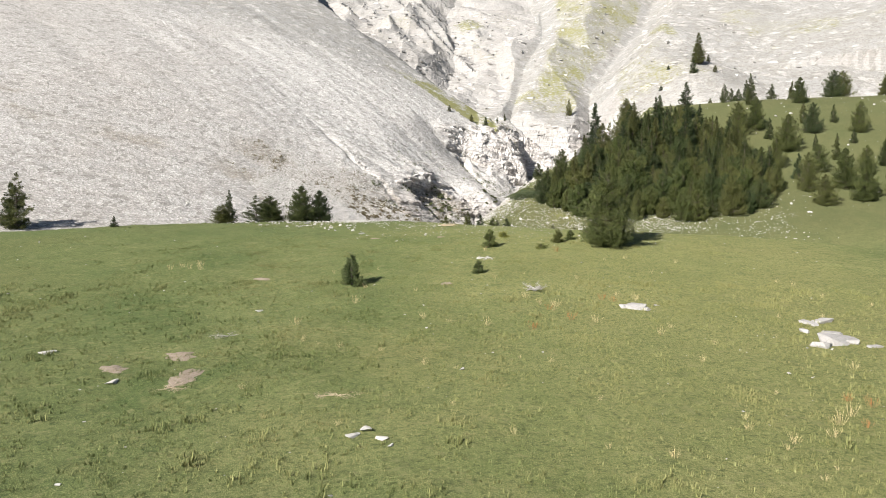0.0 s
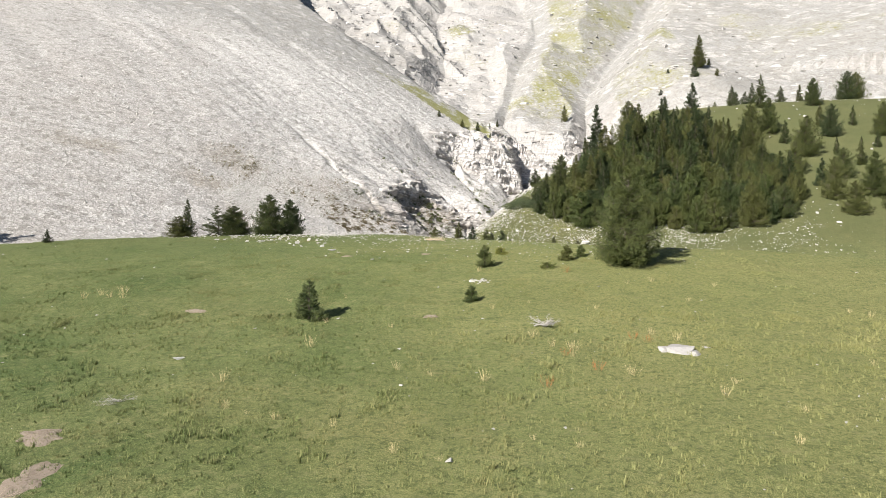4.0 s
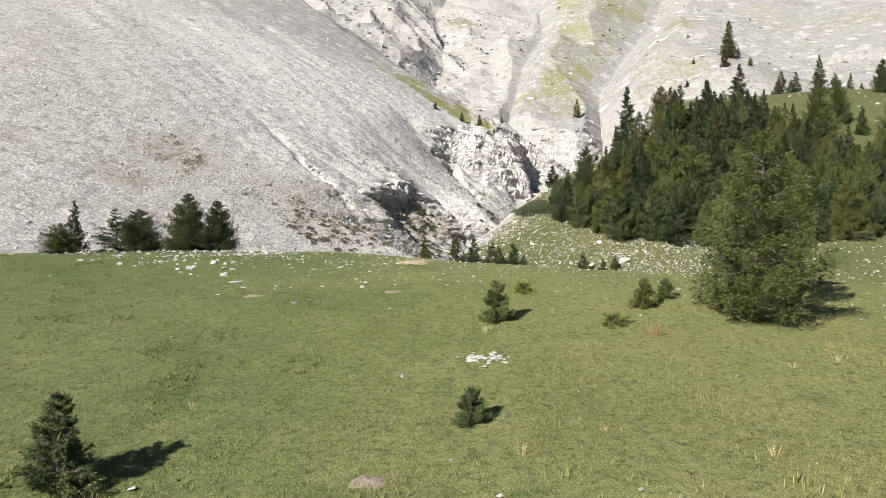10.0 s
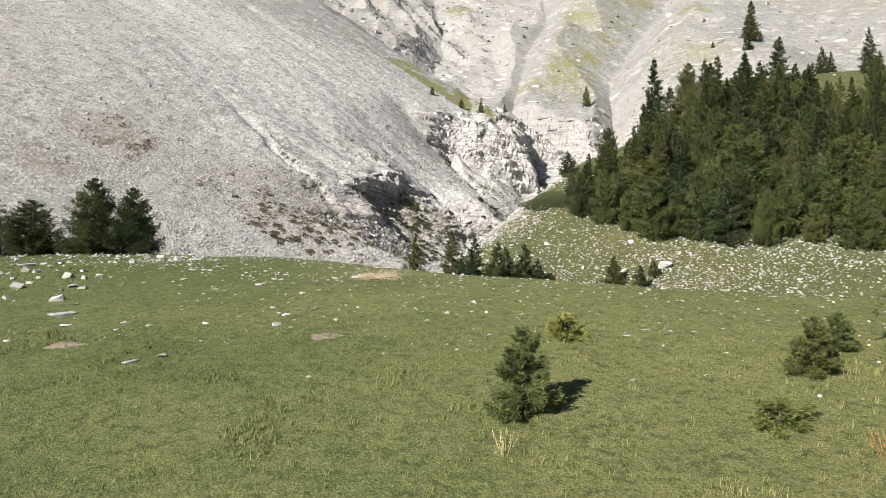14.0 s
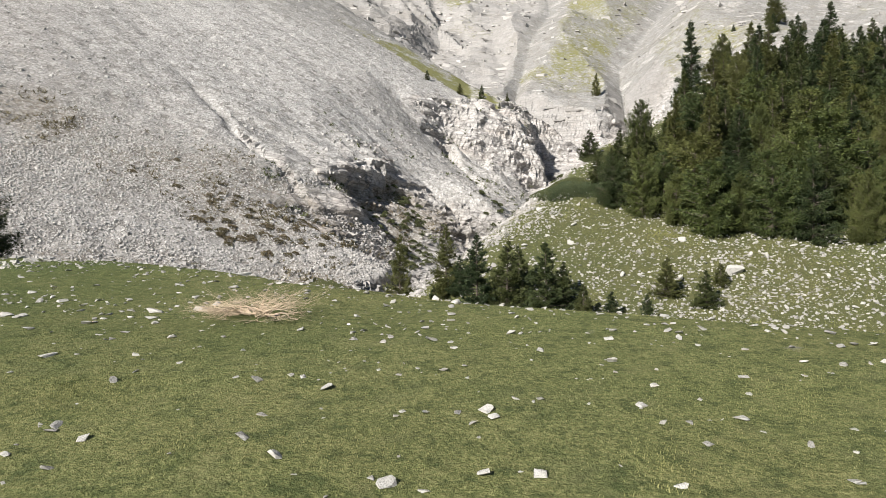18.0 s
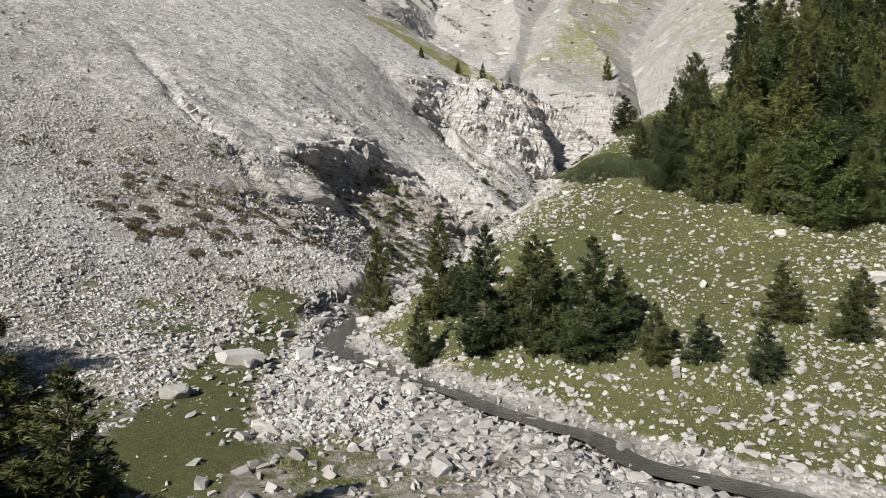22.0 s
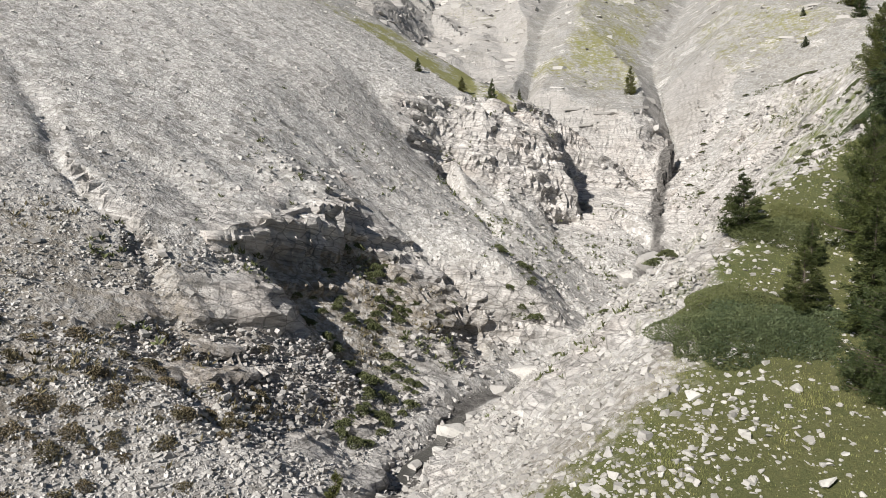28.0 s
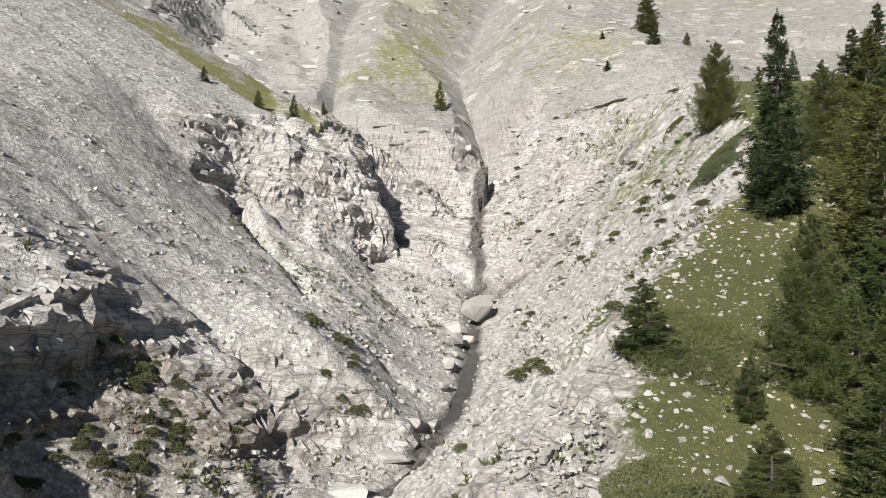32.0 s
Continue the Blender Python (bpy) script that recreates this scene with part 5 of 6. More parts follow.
def bluff():
    """A wall of beds along its lip, from a sloping slab at one end to an overhang at the other, with a cap that runs back into the slope."""
    lip = np.array([(-13.2, 112.2, 4.6, -0.7), (-10.2, 110.6, 3.6, -1.0), (-8.0, 111.2, 3.5, -0.5), (-6.6, 113.2, 3.9, 0.8), (-4.9, 118.5, 5.0, 1.4), (-3.7, 122.6, 5.2, 1.1), (-3.0, 124.8, 5.0, 0.2), (-2.9, 126.6, 5.1, -0.3)])
    run = np.concatenate([[0], np.cumsum(np.hypot(np.diff(lip[:, 0]), np.diff(lip[:, 1])))])
    s = np.arange(0, run[-1], 0.11)
    x, y, top, under = (np.interp(s, run, lip[:, k]) for k in range(4))
    for _ in range(40):
        for v in (x, y, top, under):
            v[1:-1] = 0.25 * v[:-2] + 0.5 * v[1:-1] + 0.25 * v[2:]
    way = np.stack([np.gradient(x), np.gradient(y)], -1)
    way /= np.linalg.norm(way, axis=1)[:, None]
    nx, ny = way[:, 1], -way[:, 0]
    worn = 0.55 * rough(s, 0 * s, 2.6, 177) + 0.5 * (lattice(np.floor(s / 0.9), np.floor(s * 0), 178) - 0.5)
    x, y = x + worn * nx, y + worn * ny
    top = top - 0.15 + 0.35 * rough(s, 0 * s + 5, 3.2, 179) + 0.35 * (lattice(np.floor(s / 1.3), np.floor(s * 0), 180) - 0.5)
    foot = on_ground(x + 1.6 * nx, y + 1.6 * ny) - 0.5
    end = ease(0, 2.0, s) * ease(run[-1], run[-1] - 2.0, s)
    rows = []
    for k in range(24, 0, -1):                  # the cap, from its back to the lip
        u = k / 24
        px, py = x - 2.8 * u * nx, y - 2.8 * u * ny
        blend = u ** 0.8
        rows.append(np.stack([px, py, (1 - blend) * (top + 0.1 * u) + blend * (on_ground(px, py) - 0.15) + 0.22 * rough(px, py, 0.8, 171) * ease(0, 0.15, u + 0 * s)], -1))
    levels = 46
    for k in range(levels + 1):
        h = k / levels
        z = top + (foot - top) * h
        z = np.minimum(z, top - 0.02 * k)
        recess = under * np.where(under > 0, ease(0.02, 0.75, h + 0 * s), h) - 0.4 * ease(0.8, 1.0, h + 0 * s) * (under > 0)
        out = 0.0
        for thick, long, amount, seed in ((0.55, 2.2, 0.45, 172), (0.20, 0.9, 0.26, 173)):
            row = (z + 0.05 * s + 0.12 * rough(s, z, 3.0, seed)) / thick
            course = np.floor(row)
            block = np.floor(s / long + 5.1 * lattice(course, course * 0, seed))
            out = out + amount * (lattice(course, block, seed + 2) - 0.5)
        out = (out * (0.55 + 0.6 * (under > 0)) + 0.25 * rough(s, z, 2.2, 176)) * end * ease(0.0, 0.10, h + 0 * s) - recess * end - 0.9 * (1 - end)
        rows.append(np.stack([x + out * nx, y + out * ny, z], -1))
    count, n = len(rows), len(s)
    i = np.arange(count * n).reshape(count, n)
    quads = np.stack([i[:-1, :-1], i[1:, :-1], i[1:, 1:], i[:-1, 1:]], -1).reshape(-1, 4)
    return tagged(new("rock_bluff", soup("rock_bluff", np.concatenate(rows), quads, BEDROCK)), "grey bedded limestone bluff with a shaded overhang", "rock bluff")


bluff()


def boulder_mesh(seed, flat, material, points=15, chips=0.65):
    """A worn block: a hull, cut finer and roughened."""
    v, f = rock_shape(seed, points, flat, chips)
    bm = bmesh.new()
    verts = [bm.verts.new(p) for p in v]
    for t in f:
        bm.faces.new([verts[i] for i in t])
    bmesh.ops.subdivide_edges(bm, edges=bm.edges, cuts=1, use_grid_fill=True)
    bmesh.ops.triangulate(bm, faces=bm.faces)
    bmesh.ops.smooth_vert(bm, verts=bm.verts, factor=0.15, use_axis_x=True, use_axis_y=True, use_axis_z=True)
    for q in bm.verts:
        q.co += q.co.normalized() * 0.05 * noise.noise(q.co * 5 + Vector((seed, 0, 0)))
    for face in bm.faces:
        face.smooth = False
    mesh = bpy.data.meshes.new("boulder")
    bm.to_mesh(mesh)
    bm.free()
    mesh.materials.append(material)
    return mesh


BLOCKS = [boulder_mesh(300 + k, flat, LIMESTONE) for k, flat in enumerate((0.75, 0.6, 0.85, 0.5, 0.7, 0.45))]
WEATHERED = [boulder_mesh(340 + k, flat, OUTCROP, 14, 0.65) for k, flat in enumerate((0.46, 0.56, 0.4))]
PALE = [boulder_mesh(320 + k, flat, WHITE_STONE, 12, 0.7) for k, flat in enumerate((0.7, 0.55, 0.24, 0.3))]


def boulder(mesh, x, y, size, turn, label, name="boulder", group="boulders", lift=0.12, tip=0.15, stretch=1.0):
    ob = new(name, mesh)
    ob.matrix_basis = Matrix.LocRotScale((x, y, float(on_ground(x, y)) + lift * size), Euler((tip * math.sin(turn * 7), tip * math.cos(turn * 5), turn)), (size * stretch, size, size))
    return tagged(ob, label, "boulder" if name == "boulder" else "stone", group)


GREY_BLOCK = "grey angular limestone boulder beside the stream"
for k, (x, y, size) in enumerate([(-3.91, 82.5, 0.9), (-1.75, 88.0, 0.95), (-3.3, 86.1, 0.95), (-2.9, 85.7, 0.7), (-2.44, 93.9, 0.75), (0.37, 88.6, 0.6), (-3.18, 91.3, 0.85), (-4.4, 91.3, 0.6),
                                  (4.9, 75.9, 0.95), (1.9, 84.4, 0.75), (7.1, 81.6, 0.6), (-0.4, 86.3, 0.55), (0.9, 83.2, 0.5), (-1.2, 80.6, 0.65), (2.8, 79.0, 0.6), (-4.6, 79.4, 0.7), (-0.6, 77.2, 0.5),
                                  (3.4, 82.0, 0.45), (9.2, 78.2, 0.5), (11.6, 76.2, 0.55), (-0.8, 95.6, 0.6), (0.2, 99.5, 0.7), (-1.9, 98.2, 0.5), (1.6, 104.2, 0.8), (0.2, 103.0, 0.6), (-5.4, 76.2, 0.6), (-6.2, 77.6, 0.45)]):
    boulder(BLOCKS[k % 6], x, y, size, k * 1.7, GREY_BLOCK, group="stream boulders", stretch=1.0 + 0.3 * (k % 3))
for k, (x, y, size) in enumerate([(19.7, 141.2, 3.3), (16.9, 138.3, 1.5), (16.3, 135.4, 1.4), (17.6, 136.8, 1.2), (21.6, 144.6, 1.6), (14.6, 131.6, 1.1), (13.4, 128.4, 0.9), (15.4, 133.2, 0.8)]):
    boulder(BLOCKS[(0, 2, 4, 1)[k % 4]], x, y, 1.0 * size, k * 2.1 + 0.4, "pale limestone boulder wedged in the gorge's bed", group="gorge boulders", lift=0.42)
for k, (x, y, size) in enumerate([(9.0, 121.4, 1.5), (10.5, 123.6, 1.2), (6.4, 118.5, 1.8), (9.3, 120.6, 1.1), (1.1, 106.8, 0.9), (2.5, 110.2, 1.1), (3.4, 112.4, 1.0), (5.0, 116.0, 1.2), (11.9, 124.9, 1.0), (12.9, 126.9, 0.8), (7.6, 118.2, 0.8), (2.0, 108.0, 0.7)]):
    boulder(BLOCKS[(k + 3) % 6], x, y, size, k * 1.3, "flat pale limestone block in the stream bed", group="gorge boulders", lift=0.1, stretch=1.3)
for k, (x, y, size) in enumerate([(16.2, 87.0, 1.05), (5.8, 90.6, 0.6), (12.5, 90.2, 0.55), (9.9, 94.3, 0.5), (9.3, 92.0, 0.45), (7.4, 95.0, 0.4), (11.2, 88.0, 0.5), (8.2, 97.5, 0.55), (13.6, 87.0, 0.5), (10.6, 97.2, 0.45), (18.2, 88.2, 0.6), (6.9, 92.4, 0.45), (15.0, 91.0, 0.5), (12.0, 101.5, 0.5)]):
    boulder(PALE[k % 2], x, y, size, k * 2.3, "white limestone boulder on the grassy bank", group="bank boulders")
r = np.random.default_rng(33)
x, y = spread(900, 2, 24, 82, 108, lambda x, y, d, c: (d["ds"] < -2.5) * ease(0.2, 0.5, c[..., 0]) * 0.35, r)
for k in range(min(len(x), 105)):
    boulder(PALE[k % 4], x[k], y[k], 0.14 + 0.26 * r.random() ** 2, r.uniform(0, 6.28), "white stone in the turf of the bank", "stone", "bank stones", 0.08)
x, y = spread(900, -7, 12, 55, 65.5, lambda x, y, d, c: (d["de"] < 0.8) * (0.25 + 0.5 * (x < 1)), r)
for k in range(min(len(x), 165)):
    boulder(PALE[2 + k % 2], x[k], y[k], 0.06 + 0.20 * r.random() ** 3, r.uniform(0, 6.28), "flat white stone lying on the meadow turf", "stone", "meadow stones", 0.03)
for x, y, size, turn in [(18.15, 31.96, 1.5, 0.1), (17.3, 31.6, 1.1, 0.9), (18.9, 32.2, 1.0, 1.4), (19.1, 35.1, 1.0, 0.5), (18.3, 34.8, 0.9, 2.0), (17.6, 33.6, 0.6, 1.0), (19.5, 31.4, 0.6, 0.2), (18.6, 33.2, 0.8, 2.6), (10.6, 37.1, 1.0, -0.5), (10.2, 37.2, 0.6, 0.4), (11.2, 36.8, 0.55, 0.7), (11.9, 37.6, 0.3, 0.3)]:
    boulder(WEATHERED[int(turn * 10) % 3], x, y, size, turn, "pale grey weathered limestone outcrop in the meadow turf", "outcrop", "meadow outcrops", 0.02, 0.06, 1.25)
for x, y, size, turn in [(-1.35, 21.4, 0.5, 0.2), (-1.0, 21.9, 0.55, 1.3), (-0.45, 21.2, 0.4, 2.2), (-0.15, 20.7, 0.26, 0.6), (-15.3, 29.6, 0.7, 0.2), (-10.9, 26.2, 0.6, 0.9), (-8.4, 36.4, 0.45, 0.1), (1.9, 27.8, 0.3, 0.8),
                        (-3.04, 53.9, 0.3, 0.3), (-2.6, 54.3, 0.28, 1.2), (-6.1, 57.2, 0.6, 0.2), (-12.5, 66.4, 0.6, 0.3), (-0.5, 65.0, 0.3, 0.3), (3.3, 47.6, 0.22, 1.1), (13.0, 57.5, 0.5, 0.2)]:
    boulder(PALE[2], x, y, size, turn, "white stone lying on the meadow turf", "stone", "meadow stones", 0.04)

# a shattered plate lies in the turf in many flat pieces
rs = np.random.default_rng(37)
for k in range(44):
    x, y = 3.35 + rs.normal(0, 0.34), 48.2 + rs.normal(0, 0.22)
    boulder(PALE[2 + k % 2], x, y, 0.08 + 0.26 * rs.random() ** 2, rs.uniform(0, 6.28), "flat white shard of a shattered plate in the turf", "stone", "shattered plate", 0.01, 0.03)


# ---- the stream ----
def stream_water():
    line = [p for p in STREAM if 60 < p[1] < 146 and p[0] < 40]
    verts, steps = [], []
    for (ax, ay, az), (bx, by, bz) in zip(line, line[1:]):
        k = max(2, int(math.hypot(bx - ax, by - ay) / 0.4))
        steps += [(ax + (bx - ax) * i / k, ay + (by - ay) * i / k, az + (bz - az) * i / k) for i in range(k)]
    path = np.array(steps)
    for _ in range(6):
        path[1:-1] = 0.25 * path[:-2] + 0.5 * path[1:-1] + 0.25 * path[2:]
    way = np.gradient(path, axis=0)[:, :2]
    way /= np.linalg.norm(way, axis=1)[:, None]
    side = np.stack([-way[:, 1], way[:, 0]], -1)
    half = 0.38 + 0.2 * rough(path[:, 0], path[:, 1], 5, 91)
    half = half + 0.5 * ease(4.5, 1.5, np.hypot(path[:, 0] + 1.2, path[:, 1] - 92.0))
    shift = -0.9 * rough(path[:, 0], path[:, 1], 4, 31)
    for u in np.linspace(-1, 1, 7):
        p = path[:, :2] + side * (shift + u * half)[:, None]
        verts.append(np.c_[p, path[:, 2] - 0.25 + 0.015 * rough(p[:, 0], p[:, 1], 0.5, 93)])
    n = len(path)
    i = np.arange(7 * n).reshape(7, n)
    quads = np.stack([i[:-1, :-1], i[:-1, 1:], i[1:, 1:], i[1:, :-1]], -1).reshape(-1, 4)
    return tagged(new("water", soup("water", np.concatenate(verts), quads, WATER, True)), "shallow dark stream running between cobbles", "stream", kind="structure")


stream_water()


# ---- turf ----
def turf(name, label, zones, r, blades=3):
    """Grass in zones of (count, x from, to, y from, to, least cover, height)."""
    xs, ys, hs = [], [], []
    for n, x0, x1, y0, y1, least, tall in zones:
        x, y = spread(n, x0, x1, y0, y1, lambda x, y, d, c: ease(least, least + 0.25, c[..., 0]) * (0.15 + 0.85 * ease(-0.2, 0.5, rough(x, y, 0.9, 95) + 0.3 * rough(x, y, 3.5, 94))), r)
        xs.append(x)
        ys.append(y)
        hs.append(np.full(len(x), tall))
    x, y, tall = np.concatenate(xs), np.concatenate(ys), np.concatenate(hs)
    n = len(x)
    z = on_ground(x, y) - 0.008
    root = np.repeat(np.stack([x, y, z], -1), blades, 0)
    root[:, :2] += r.normal(0, 0.03, (n * blades, 2))
    high = np.repeat(tall * (0.45 + 0.6 * r.random(n) + 0.9 * ease(0.1, 0.7, rough(x, y, 1.4, 96))), blades) * r.uniform(0.6, 1.25, n * blades)
    a = r.uniform(0, 6.283, n * blades)
    lean = np.stack([np.cos(a), np.sin(a)], -1) * (high * r.uniform(0.2, 0.8, n * blades))[:, None]
    wide = np.stack([-np.sin(a), np.cos(a)], -1) * (0.002 + 0.07 * high)[:, None]
    v = np.zeros((n * blades, 3, 3))
    v[:, 0], v[:, 1], v[:, 2] = root, root, root
    v[:, 0, :2] -= wide
    v[:, 1, :2] += wide
    v[:, 2, :2] += lean
    v[:, 2, 2] += high
    return tagged(new(name, soup(name, v.reshape(-1, 3), np.arange(n * blades * 3).reshape(-1, 3), BLADES)), label, "grass", kind="stuff")


r = np.random.default_rng(41)
turf("meadow_grass", "short green and straw-coloured alpine meadow grass",
     [(110000, -7, 12, 53, 59, 0.3, 0.018), (170000, -4, 9.5, 58.5, 65.5, 0.3, 0.010), (100000, -12, 16, 42, 55, 0.3, 0.035), (110000, -26, 28, 18, 43, 0.3, 0.05), (24000, -34, -8, 42, 80, 0.3, 0.06), (14000, 13, 34, 40, 62, 0.3, 0.04)], r)
turf("bank_grass", "short dark green grass between the stones of the bank", [(190000, -1, 24, 78, 104, 0.25, 0.06), (40000, 4, 32, 96, 118, 0.25, 0.07), (70000, -14, 20, 65, 90, 0.25, 0.03)], r)


# tussocks stand a little higher
turf("tussock_grass", "low tussocks of darker and straw-coloured grass", [(42000, -26, 28, 12, 42, 0.4, 0.13), (26000, -20, 20, 40, 56, 0.4, 0.075), (5000, -30, -8, 46, 66, 0.4, 0.08)], r, 8)


def scrub_tufts():
    r = np.random.default_rng(43)
    x, y = spread(46000, -36, 2, 84, 128, lambda x, y, d, c: (d["ds"] > 3) * (y > 95) * c[..., 2] * ease(0.0, 0.4, rough(x, y, 1.6, 97)), r)
    at = np.stack([x, y, on_ground(x, y) + 0.02], -1)
    return tagged(new("scrub", soup("scrub", *tufts(at, np.tile((0, 0, 1.0), (len(x), 1)), r.uniform(0.10, 0.30, len(x)), r, 5, 0.8, 0.12), HEATHER)), "dry brown scrub between the stones of the slope", "scrub", kind="stuff")


scrub_tufts()


def gorge_growth():
    r = np.random.default_rng(45)
    x, y = spread(60000, -12, 46, 104, 172, lambda x, y, d, c: (np.abs(d["ds"]) > 1.5) * ease(26, 10, np.abs(d["ds"])) * ease(0.15, 0.6, rough(x, y, 2.2, 101) + 0.35 * rough(x, y, 9, 102)) * (1 + 2.0 * (d["ds"] > 0) * ease(132, 118, y)) * 0.4, r)
    at = np.stack([x, y, on_ground(x, y) + 0.03], -1)
    return tagged(new("low_growth", soup("low_growth", *tufts(at, np.tile((0, 0, 1.0), (len(x), 1)), r.uniform(0.12, 0.34, len(x)), r, 6, 0.9, 0.16), LEAF)), "low olive-green growth scattered between the gorge's stones", "scrub", kind="stuff")


gorge_growth()


# ---- plants, dead wood and bare earth ----
def clump(name, seed, stalks, high, wide, thick, material, heads=0.0):
    r = np.random.default_rng(seed)
    pieces = []
    for _ in range(stalks):
        a, out = r.uniform(0, 6.283), wide * r.random() ** 0.6
        h = high * r.uniform(0.55, 1.1)
        foot = np.array([math.cos(a) * out * 0.5, math.sin(a) * out * 0.5, -0.02])
        top = foot + (math.cos(a) * out * 0.8, math.sin(a) * out * 0.8, h)
        mid = 0.5 * (foot + top) + r.normal(0, 0.04 * h, 3)
        pieces.append(tube([foot, mid, top], [thick, thick * 0.9, thick * 0.5], 3))
        if heads:
            for u in r.uniform(0.45, 1.0, 5):
                c = foot + (top - foot) * u
                v, f = CHIPS[int(r.integers(0, 8))]
                pieces.append((v * heads * r.uniform(0.6, 1.3) * (0.7, 0.7, 1.6) + c, f))
    v, f = joined(pieces)
    return soup(name, v, f, material)


STALKS = [clump("tuft", 400 + k, 14, 0.40, 0.24, 0.0032, STRAW, 0.022) for k in range(3)]
DOCKS = [clump("tuft", 410 + k, 13, 0.36, 0.25, 0.004, RUSSET, 0.026) for k in range(2)]


def leafy(name, seed, count, radius, high, material, size=0.14):
    """A low mat or bush of leaf sprays."""
    r = np.random.default_rng(seed)
    a, u = r.uniform(0, 6.283, count), r.random(count) ** 0.55
    edge = 1 + 0.18 * np.sin(3 * a + seed) + 0.12 * np.sin(5 * a + 2 * seed)
    at = np.stack([np.cos(a) * u * radius * edge, np.sin(a) * u * radius * edge, high * (1 - u**2.4) * r.uniform(0.75, 1.05, count)], -1)
    way = np.stack([np.cos(a) * u * 0.8, np.sin(a) * u * 0.8, np.full(count, 0.7)], -1)
    return soup(name, *tufts(at, way, size * r.uniform(0.7, 1.3, count), r, 3, 0.7, 0.2), material)


def plant(name, mesh, x, y, size, turn, label, category, group, part_name="leaves", squash=1.0):
    thing = tagged(new(name), label, category, group)
    slope_x = float(on_ground(x + 0.5, y) - on_ground(x - 0.5, y))
    slope_y = float(on_ground(x, y + 0.5) - on_ground(x, y - 0.5))
    up = Vector((-slope_x, -slope_y, 1)).normalized() if part_name == "mat" or group == "dwarf shrubs" else Vector((0, 0, 1))
    q = up.to_track_quat("Z", "Y") @ Euler((0, 0, turn)).to_quaternion()
    thing.matrix_basis = Matrix.LocRotScale((x, y, float(on_ground(x, y))), q, (size, size, size * squash))
    part(part_name, mesh, thing)
    return thing


r = np.random.default_rng(51)
for k, (x, y) in enumerate([(-3.64, 37.6), (0.03, 35.0), (8.26, 34.4), (3.07, 33.8), (10.75, 32.6), (-5.94, 33.9), (3.48, 50.4), (11.0, 38.4), (12.8, 21.6), (13.5, 22.6), (14.2, 23.4), (11.4, 21.0), (15.6, 23.0), (-15.3, 45.4), (-15.9, 45.8), (-14.6, 45.2), (-16.6, 45.3), (-15.0, 46.2), (6.6, 37.0), (5.9, 37.4)]):
    plant("dry_plant", STALKS[k % 3], x, y, r.uniform(0.8, 1.2), r.uniform(0, 6), "straw-coloured dry stalks standing in the meadow", "plant", "dry meadow plants", "tuft")
for k in range(60):
    x, y = r.uniform(-6, 24), r.uniform(18, 48)
    plant("dry_plant", STALKS[k % 3], x, y, r.uniform(0.4, 0.8), r.uniform(0, 6), "straw-coloured dry stalks standing in the meadow", "plant", "dry meadow plants", "tuft")
for k, (x, y) in enumerate([(6.21, 36.4), (7.11, 34.8), (5.12, 33.3), (14.8, 24.7), (15.4, 24.3), (14.2, 22.4), (9.8, 38.2), (9.3, 38.6), (15.9, 21.2), (8.4, 50.2)]):
    plant("dock_plant", DOCKS[k % 2], x, y, r.uniform(0.7, 1.1), r.uniform(0, 6), "withered russet dock with seed heads", "plant", "dock plants", "tuft")

MATS = [leafy("mat", 61 + k, 7000, 1.6, 0.26, JUNIPER, 0.065) for k in range(3)]
for k, (x, y, size) in enumerate([(9.6, 100.3, 0.95), (10.7, 99.7, 1.1), (11.9, 99.9, 0.9), (10.4, 101.6, 0.8), (13.9, 105.6, 0.9), (15.0, 106.3, 0.8), (27.2, 122.0, 1.1), (25.6, 120.2, 0.9), (44.5, 161, 1.1), (40.5, 158, 0.9), (33, 135, 0.7)]):
    plant("juniper", MATS[k % 3], x, y, size, k * 1.1, "low spreading mat of green juniper", "shrub", "juniper mats", "mat")
BUSH = [leafy("leaves", 71 + k, 420, 0.5, 0.42, LEAF, 0.13) for k in range(3)]
rb = np.random.default_rng(77)
bx, by = spread(1500, -9, 8, 104, 128, lambda x, y, d, c: (d["ds"] > 2.0) * (d["step"] > 0.7) * ease(16, 8, d["ds"]) * ease(-0.2, 0.4, rough(x, y, 4, 99)), rb)
for k in range(min(150, len(bx))):
    plant("shrub", BUSH[k % 3], bx[k], by[k], rb.uniform(0.25, 0.8), rb.uniform(0, 6), "low green shrub between the gorge's stones", "shrub", "gorge shrubs", squash=rb.uniform(0.7, 1.1))
bx, by = spread(420, 6, 44, 108, 172, lambda x, y, d, c: (d["ds"] < -3) * ease(22, 8, -d["ds"]) * 0.5, rb)
for k in range(min(70, len(bx))):
    plant("shrub", BUSH[k % 3], bx[k], by[k], rb.uniform(0.4, 1.0), rb.uniform(0, 6), "low green shrub on the scree of the gorge", "shrub", "gorge shrubs", squash=rb.uniform(0.5, 0.9))


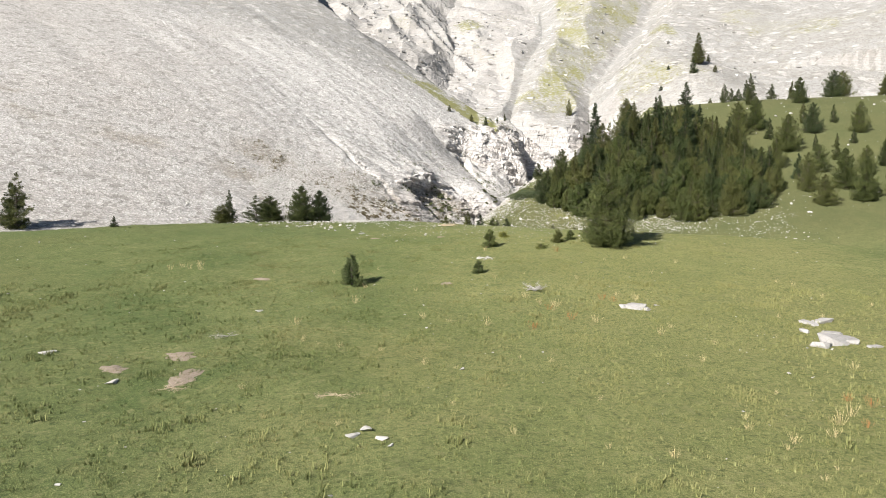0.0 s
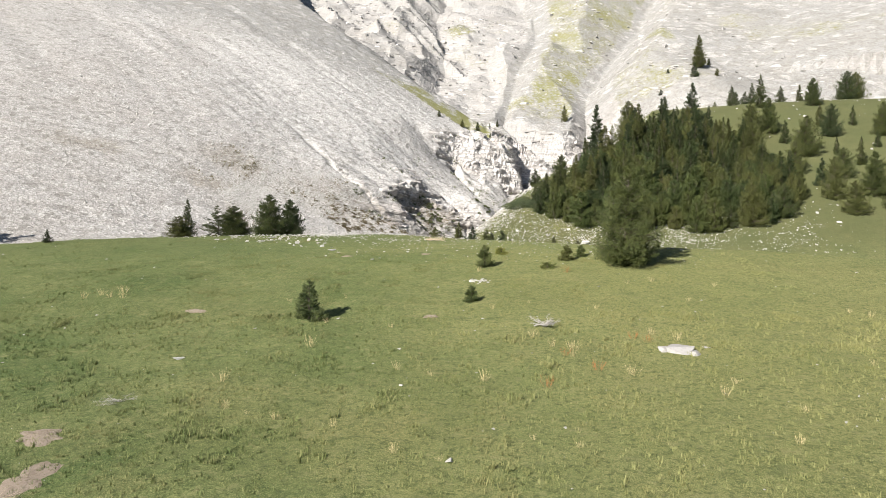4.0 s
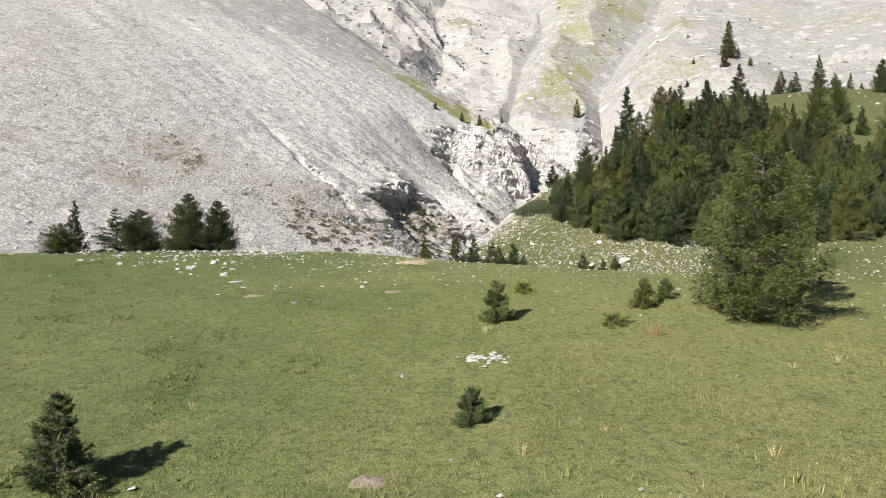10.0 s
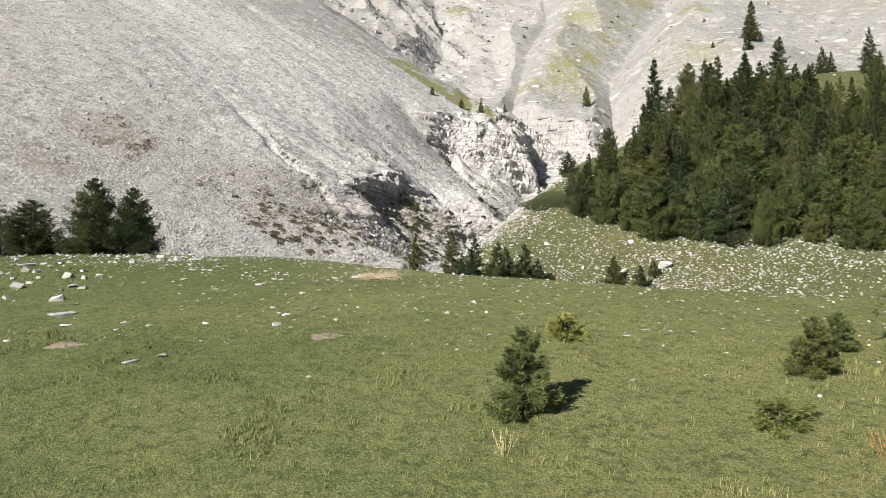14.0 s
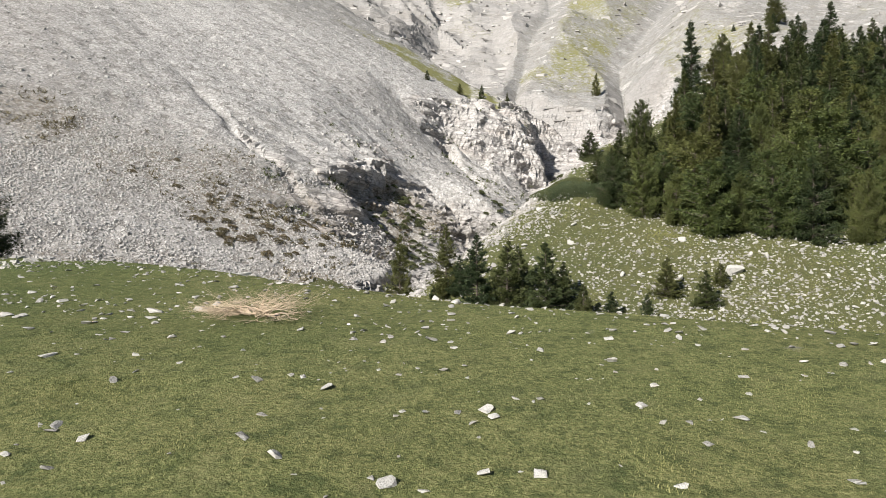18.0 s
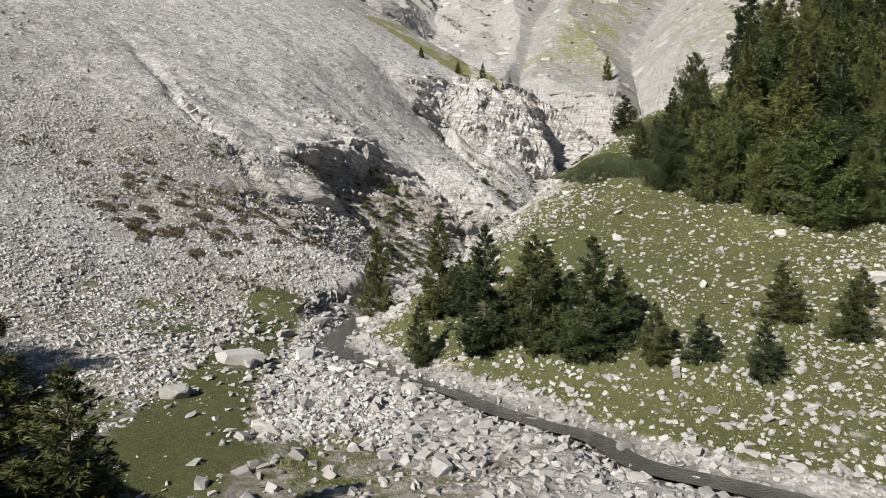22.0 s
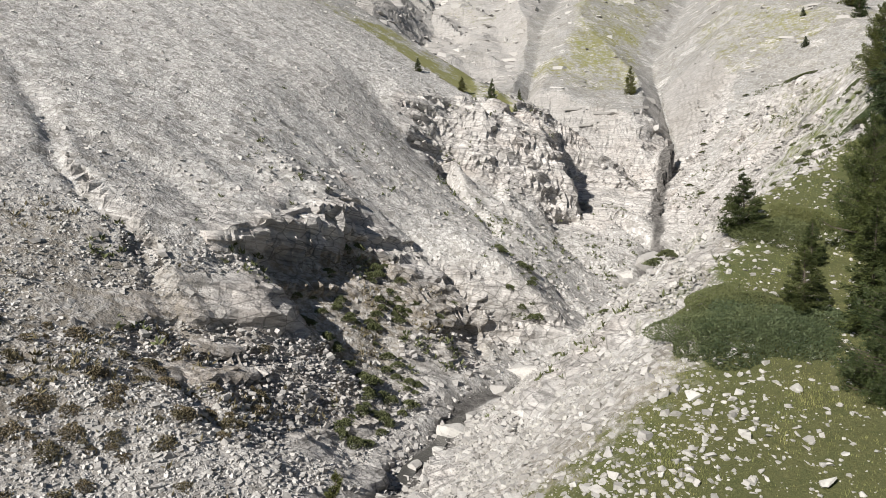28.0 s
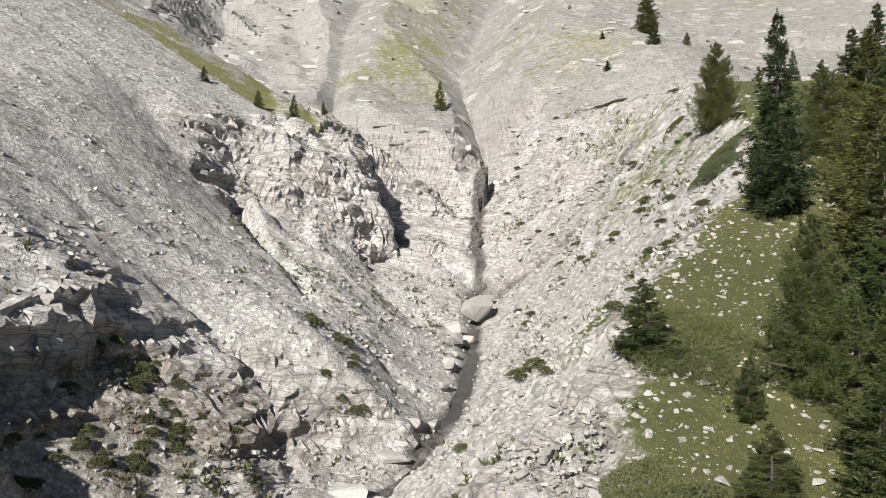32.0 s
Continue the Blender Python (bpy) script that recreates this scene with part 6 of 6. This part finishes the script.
HEATH = [leafy("leaves", 81 + k, 300, 0.6, 0.22, SCRUB if k else HEATHER, 0.12) for k in range(3)]
rh = np.random.default_rng(79)
hx, hy = spread(1200, -22, -4, 96, 109, lambda x, y, d, c: ease(2.6, 1.0, np.abs(0.66 * (x + 8.5) + -0.75 * (y - 101.5)) * 0.5 + 0.8 * np.abs(rough(x, y, 3, 98))) * ease(9, 5, np.hypot(x + 8.5, y - 101.5)) + 0.25 * ease(0.4, 0.8, c[..., 2]), rh)
for k in range(min(90, len(hx))):
    plant("shrub", HEATH[k % 3], hx[k], hy[k], rh.uniform(0.25, 0.65), rh.uniform(0, 6), "low brown dwarf shrub between the talus stones", "shrub", "dwarf shrubs", squash=rh.uniform(0.7, 1.1))


def tangle(seed, stems, length, lift, thick, depth=3, fan=0.9):
    """Bare crooked branches that fork again and again, lying low over the ground."""
    r = np.random.default_rng(seed)
    pieces = []

    def grow(foot, head, rise, size, girth, level):
        s = np.linspace(0, 1, 6)
        bend = head + r.normal(0, 0.8) * s + 0.4 * np.sin(6 * s + r.uniform(0, 6))
        step = size / 5
        x = foot[0] + np.concatenate([[0], np.cumsum(np.cos(bend[1:]) * step)])
        y = foot[1] + np.concatenate([[0], np.cumsum(np.sin(bend[1:]) * step)])
        z = foot[2] + rise * size * s - 0.3 * size * s**2 * (rise > 0.2) + 0.03 * np.sin(8 * s + r.uniform(0, 6)) * size
        line = np.stack([x, y, np.maximum(z, 0.02)], -1)
        pieces.append(tube(line, girth * (1.0 - 0.72 * s), 5 if level == depth else 3))
        if level:
            for u in sorted(r.uniform(0.2, 1.0, 4 if level == depth else 3)):
                p = np.array([np.interp(u, s, line[:, k]) for k in range(3)])
                grow(p, head + r.choice((-1, 1)) * r.uniform(0.35, 1.0), rise + r.normal(0, 0.25), size * r.uniform(0.45, 0.7), girth * (1 - 0.72 * u) * 0.75, level - 1)

    for _ in range(stems):
        grow(np.array([r.normal(0, 0.06), r.normal(0, 0.06), 0.04]), r.normal(0, fan), lift * r.uniform(0.4, 1.2), length * r.uniform(0.6, 1.0), thick, depth)
    return joined(pieces)


def dead_bush(x, y, size, turn, label, material, seed, stem_length=1.0, lift=0.5, stems=4, thick=0.022, depth=3, fan=0.9, group="dead bushes"):
    thing = tagged(new("dead_bush"), label, "dead bush", group)
    thing.matrix_basis = Matrix.LocRotScale((x, y, float(on_ground(x, y))), Euler((0, 0, turn)), (size, size, size))
    s = np.linspace(0, 1, 7)
    stem = np.stack([-stem_length * (1 - s), 0.10 * np.sin(4 * s) * s, 0.05 + 0.06 * np.sin(3 * s)], -1)
    part("stem", soup("stem", *tube(stem, thick * (0.75 + 0.6 * s), 7), material, True), thing)
    part("brushwood", soup("brushwood", *tangle(seed, stems, 0.8, lift, thick, depth, fan), material), thing)["kind"] = "stuff"
    return thing


dead_bush(5.95, 40.2, 0.95, 0.25, "fallen bleached grey dead bush lying on the meadow", DEAD_WOOD, 5, 0.55, 0.9, 4, 0.034, 3, 1.3)
dead_bush(5.85, 40.25, 0.85, 2.0, "fallen bleached grey dead bush lying on the meadow", DEAD_WOOD, 6, 0.2, 0.7, 3, 0.026, 3, 1.2)
dead_bush(0.75, 61.3, 0.9, 2.75, "pale dry uprooted brush on the meadow's rim", DRY_TWIG, 7, 0.15, 0.42, 24, 0.008, 3, 3.0)
dead_bush(0.5, 61.5, 0.8, 2.5, "pale dry uprooted brush on the meadow's rim", DRY_TWIG, 12, 0.15, 0.36, 18, 0.007, 3, 3.0)
dead_bush(-2.4, 24.9, 0.9, 0.1, "heap of straw-coloured dry twigs on the turf", DRY_TWIG, 8, 0.2, 0.2, 5, 0.009, 3, 2.0)
dead_bush(-8.6, 32.2, 0.8, 0.2, "heap of grey dry twigs on the turf", DEAD_WOOD, 9, 0.2, 0.3, 6, 0.012, 3, 2.0)
dead_bush(-8.6, 25.7, 0.9, 0.1, "heap of brown dry twigs beside bare earth", DRY_TWIG, 10, 0.2, 0.25, 5, 0.010, 3, 2.0)
dead_bush(2.9, 87.3, 0.9, -1.2, "dead branch leaning on the stream bank", DRY_TWIG, 13, 1.2, 0.4, 3, 0.016, 2)


def earth_patch(x, y, wide, deep, seed):
    """A bare scar: a low irregular mound of earth a little proud of the turf."""
    a = np.linspace(0, 2 * np.pi, 40, endpoint=False)
    verts, rings = [], np.linspace(0, 1, 7)
    for u in rings:
        rad = u * (1 + 0.25 * np.sin(2 * a + seed) + 0.16 * np.sin(5 * a + 2 * seed) + 0.08 * np.sin(9 * a + seed))
        px, py = x + rad * wide * np.cos(a), y + rad * deep * np.sin(a)
        pz = on_ground(px, py) + 0.06 * (1 - u**3) - 0.04 * u + 0.02 * rough(px, py, 0.3, seed)
        verts.append(np.stack([px, py, pz], -1))
    i = np.arange(7 * 40).reshape(7, 40)
    quads = np.stack([i[:-1], np.roll(i[:-1], -1, 1), np.roll(i[1:], -1, 1), i[1:]], -1).reshape(-1, 4)
    return tagged(new("earth_patch", soup("earth_patch", np.concatenate(verts), quads, EARTH, True)), "bare pinkish-brown earth scar in the turf", "bare earth", "earth patches")


for k, (x, y, wide, deep) in enumerate([(-11.6, 27.7, 0.65, 0.6), (-9.7, 29.5, 0.9, 0.6), (-8.5, 26.9, 0.75, 1.1), (0.25, 55.4, 0.38, 0.26), (-4.76, 54.9, 0.4, 0.25), (1.0, 41.8, 0.35, 0.4), (-10.0, 42.8, 0.6, 0.4)]):
    earth_patch(x, y, wide, deep, 3 + k)
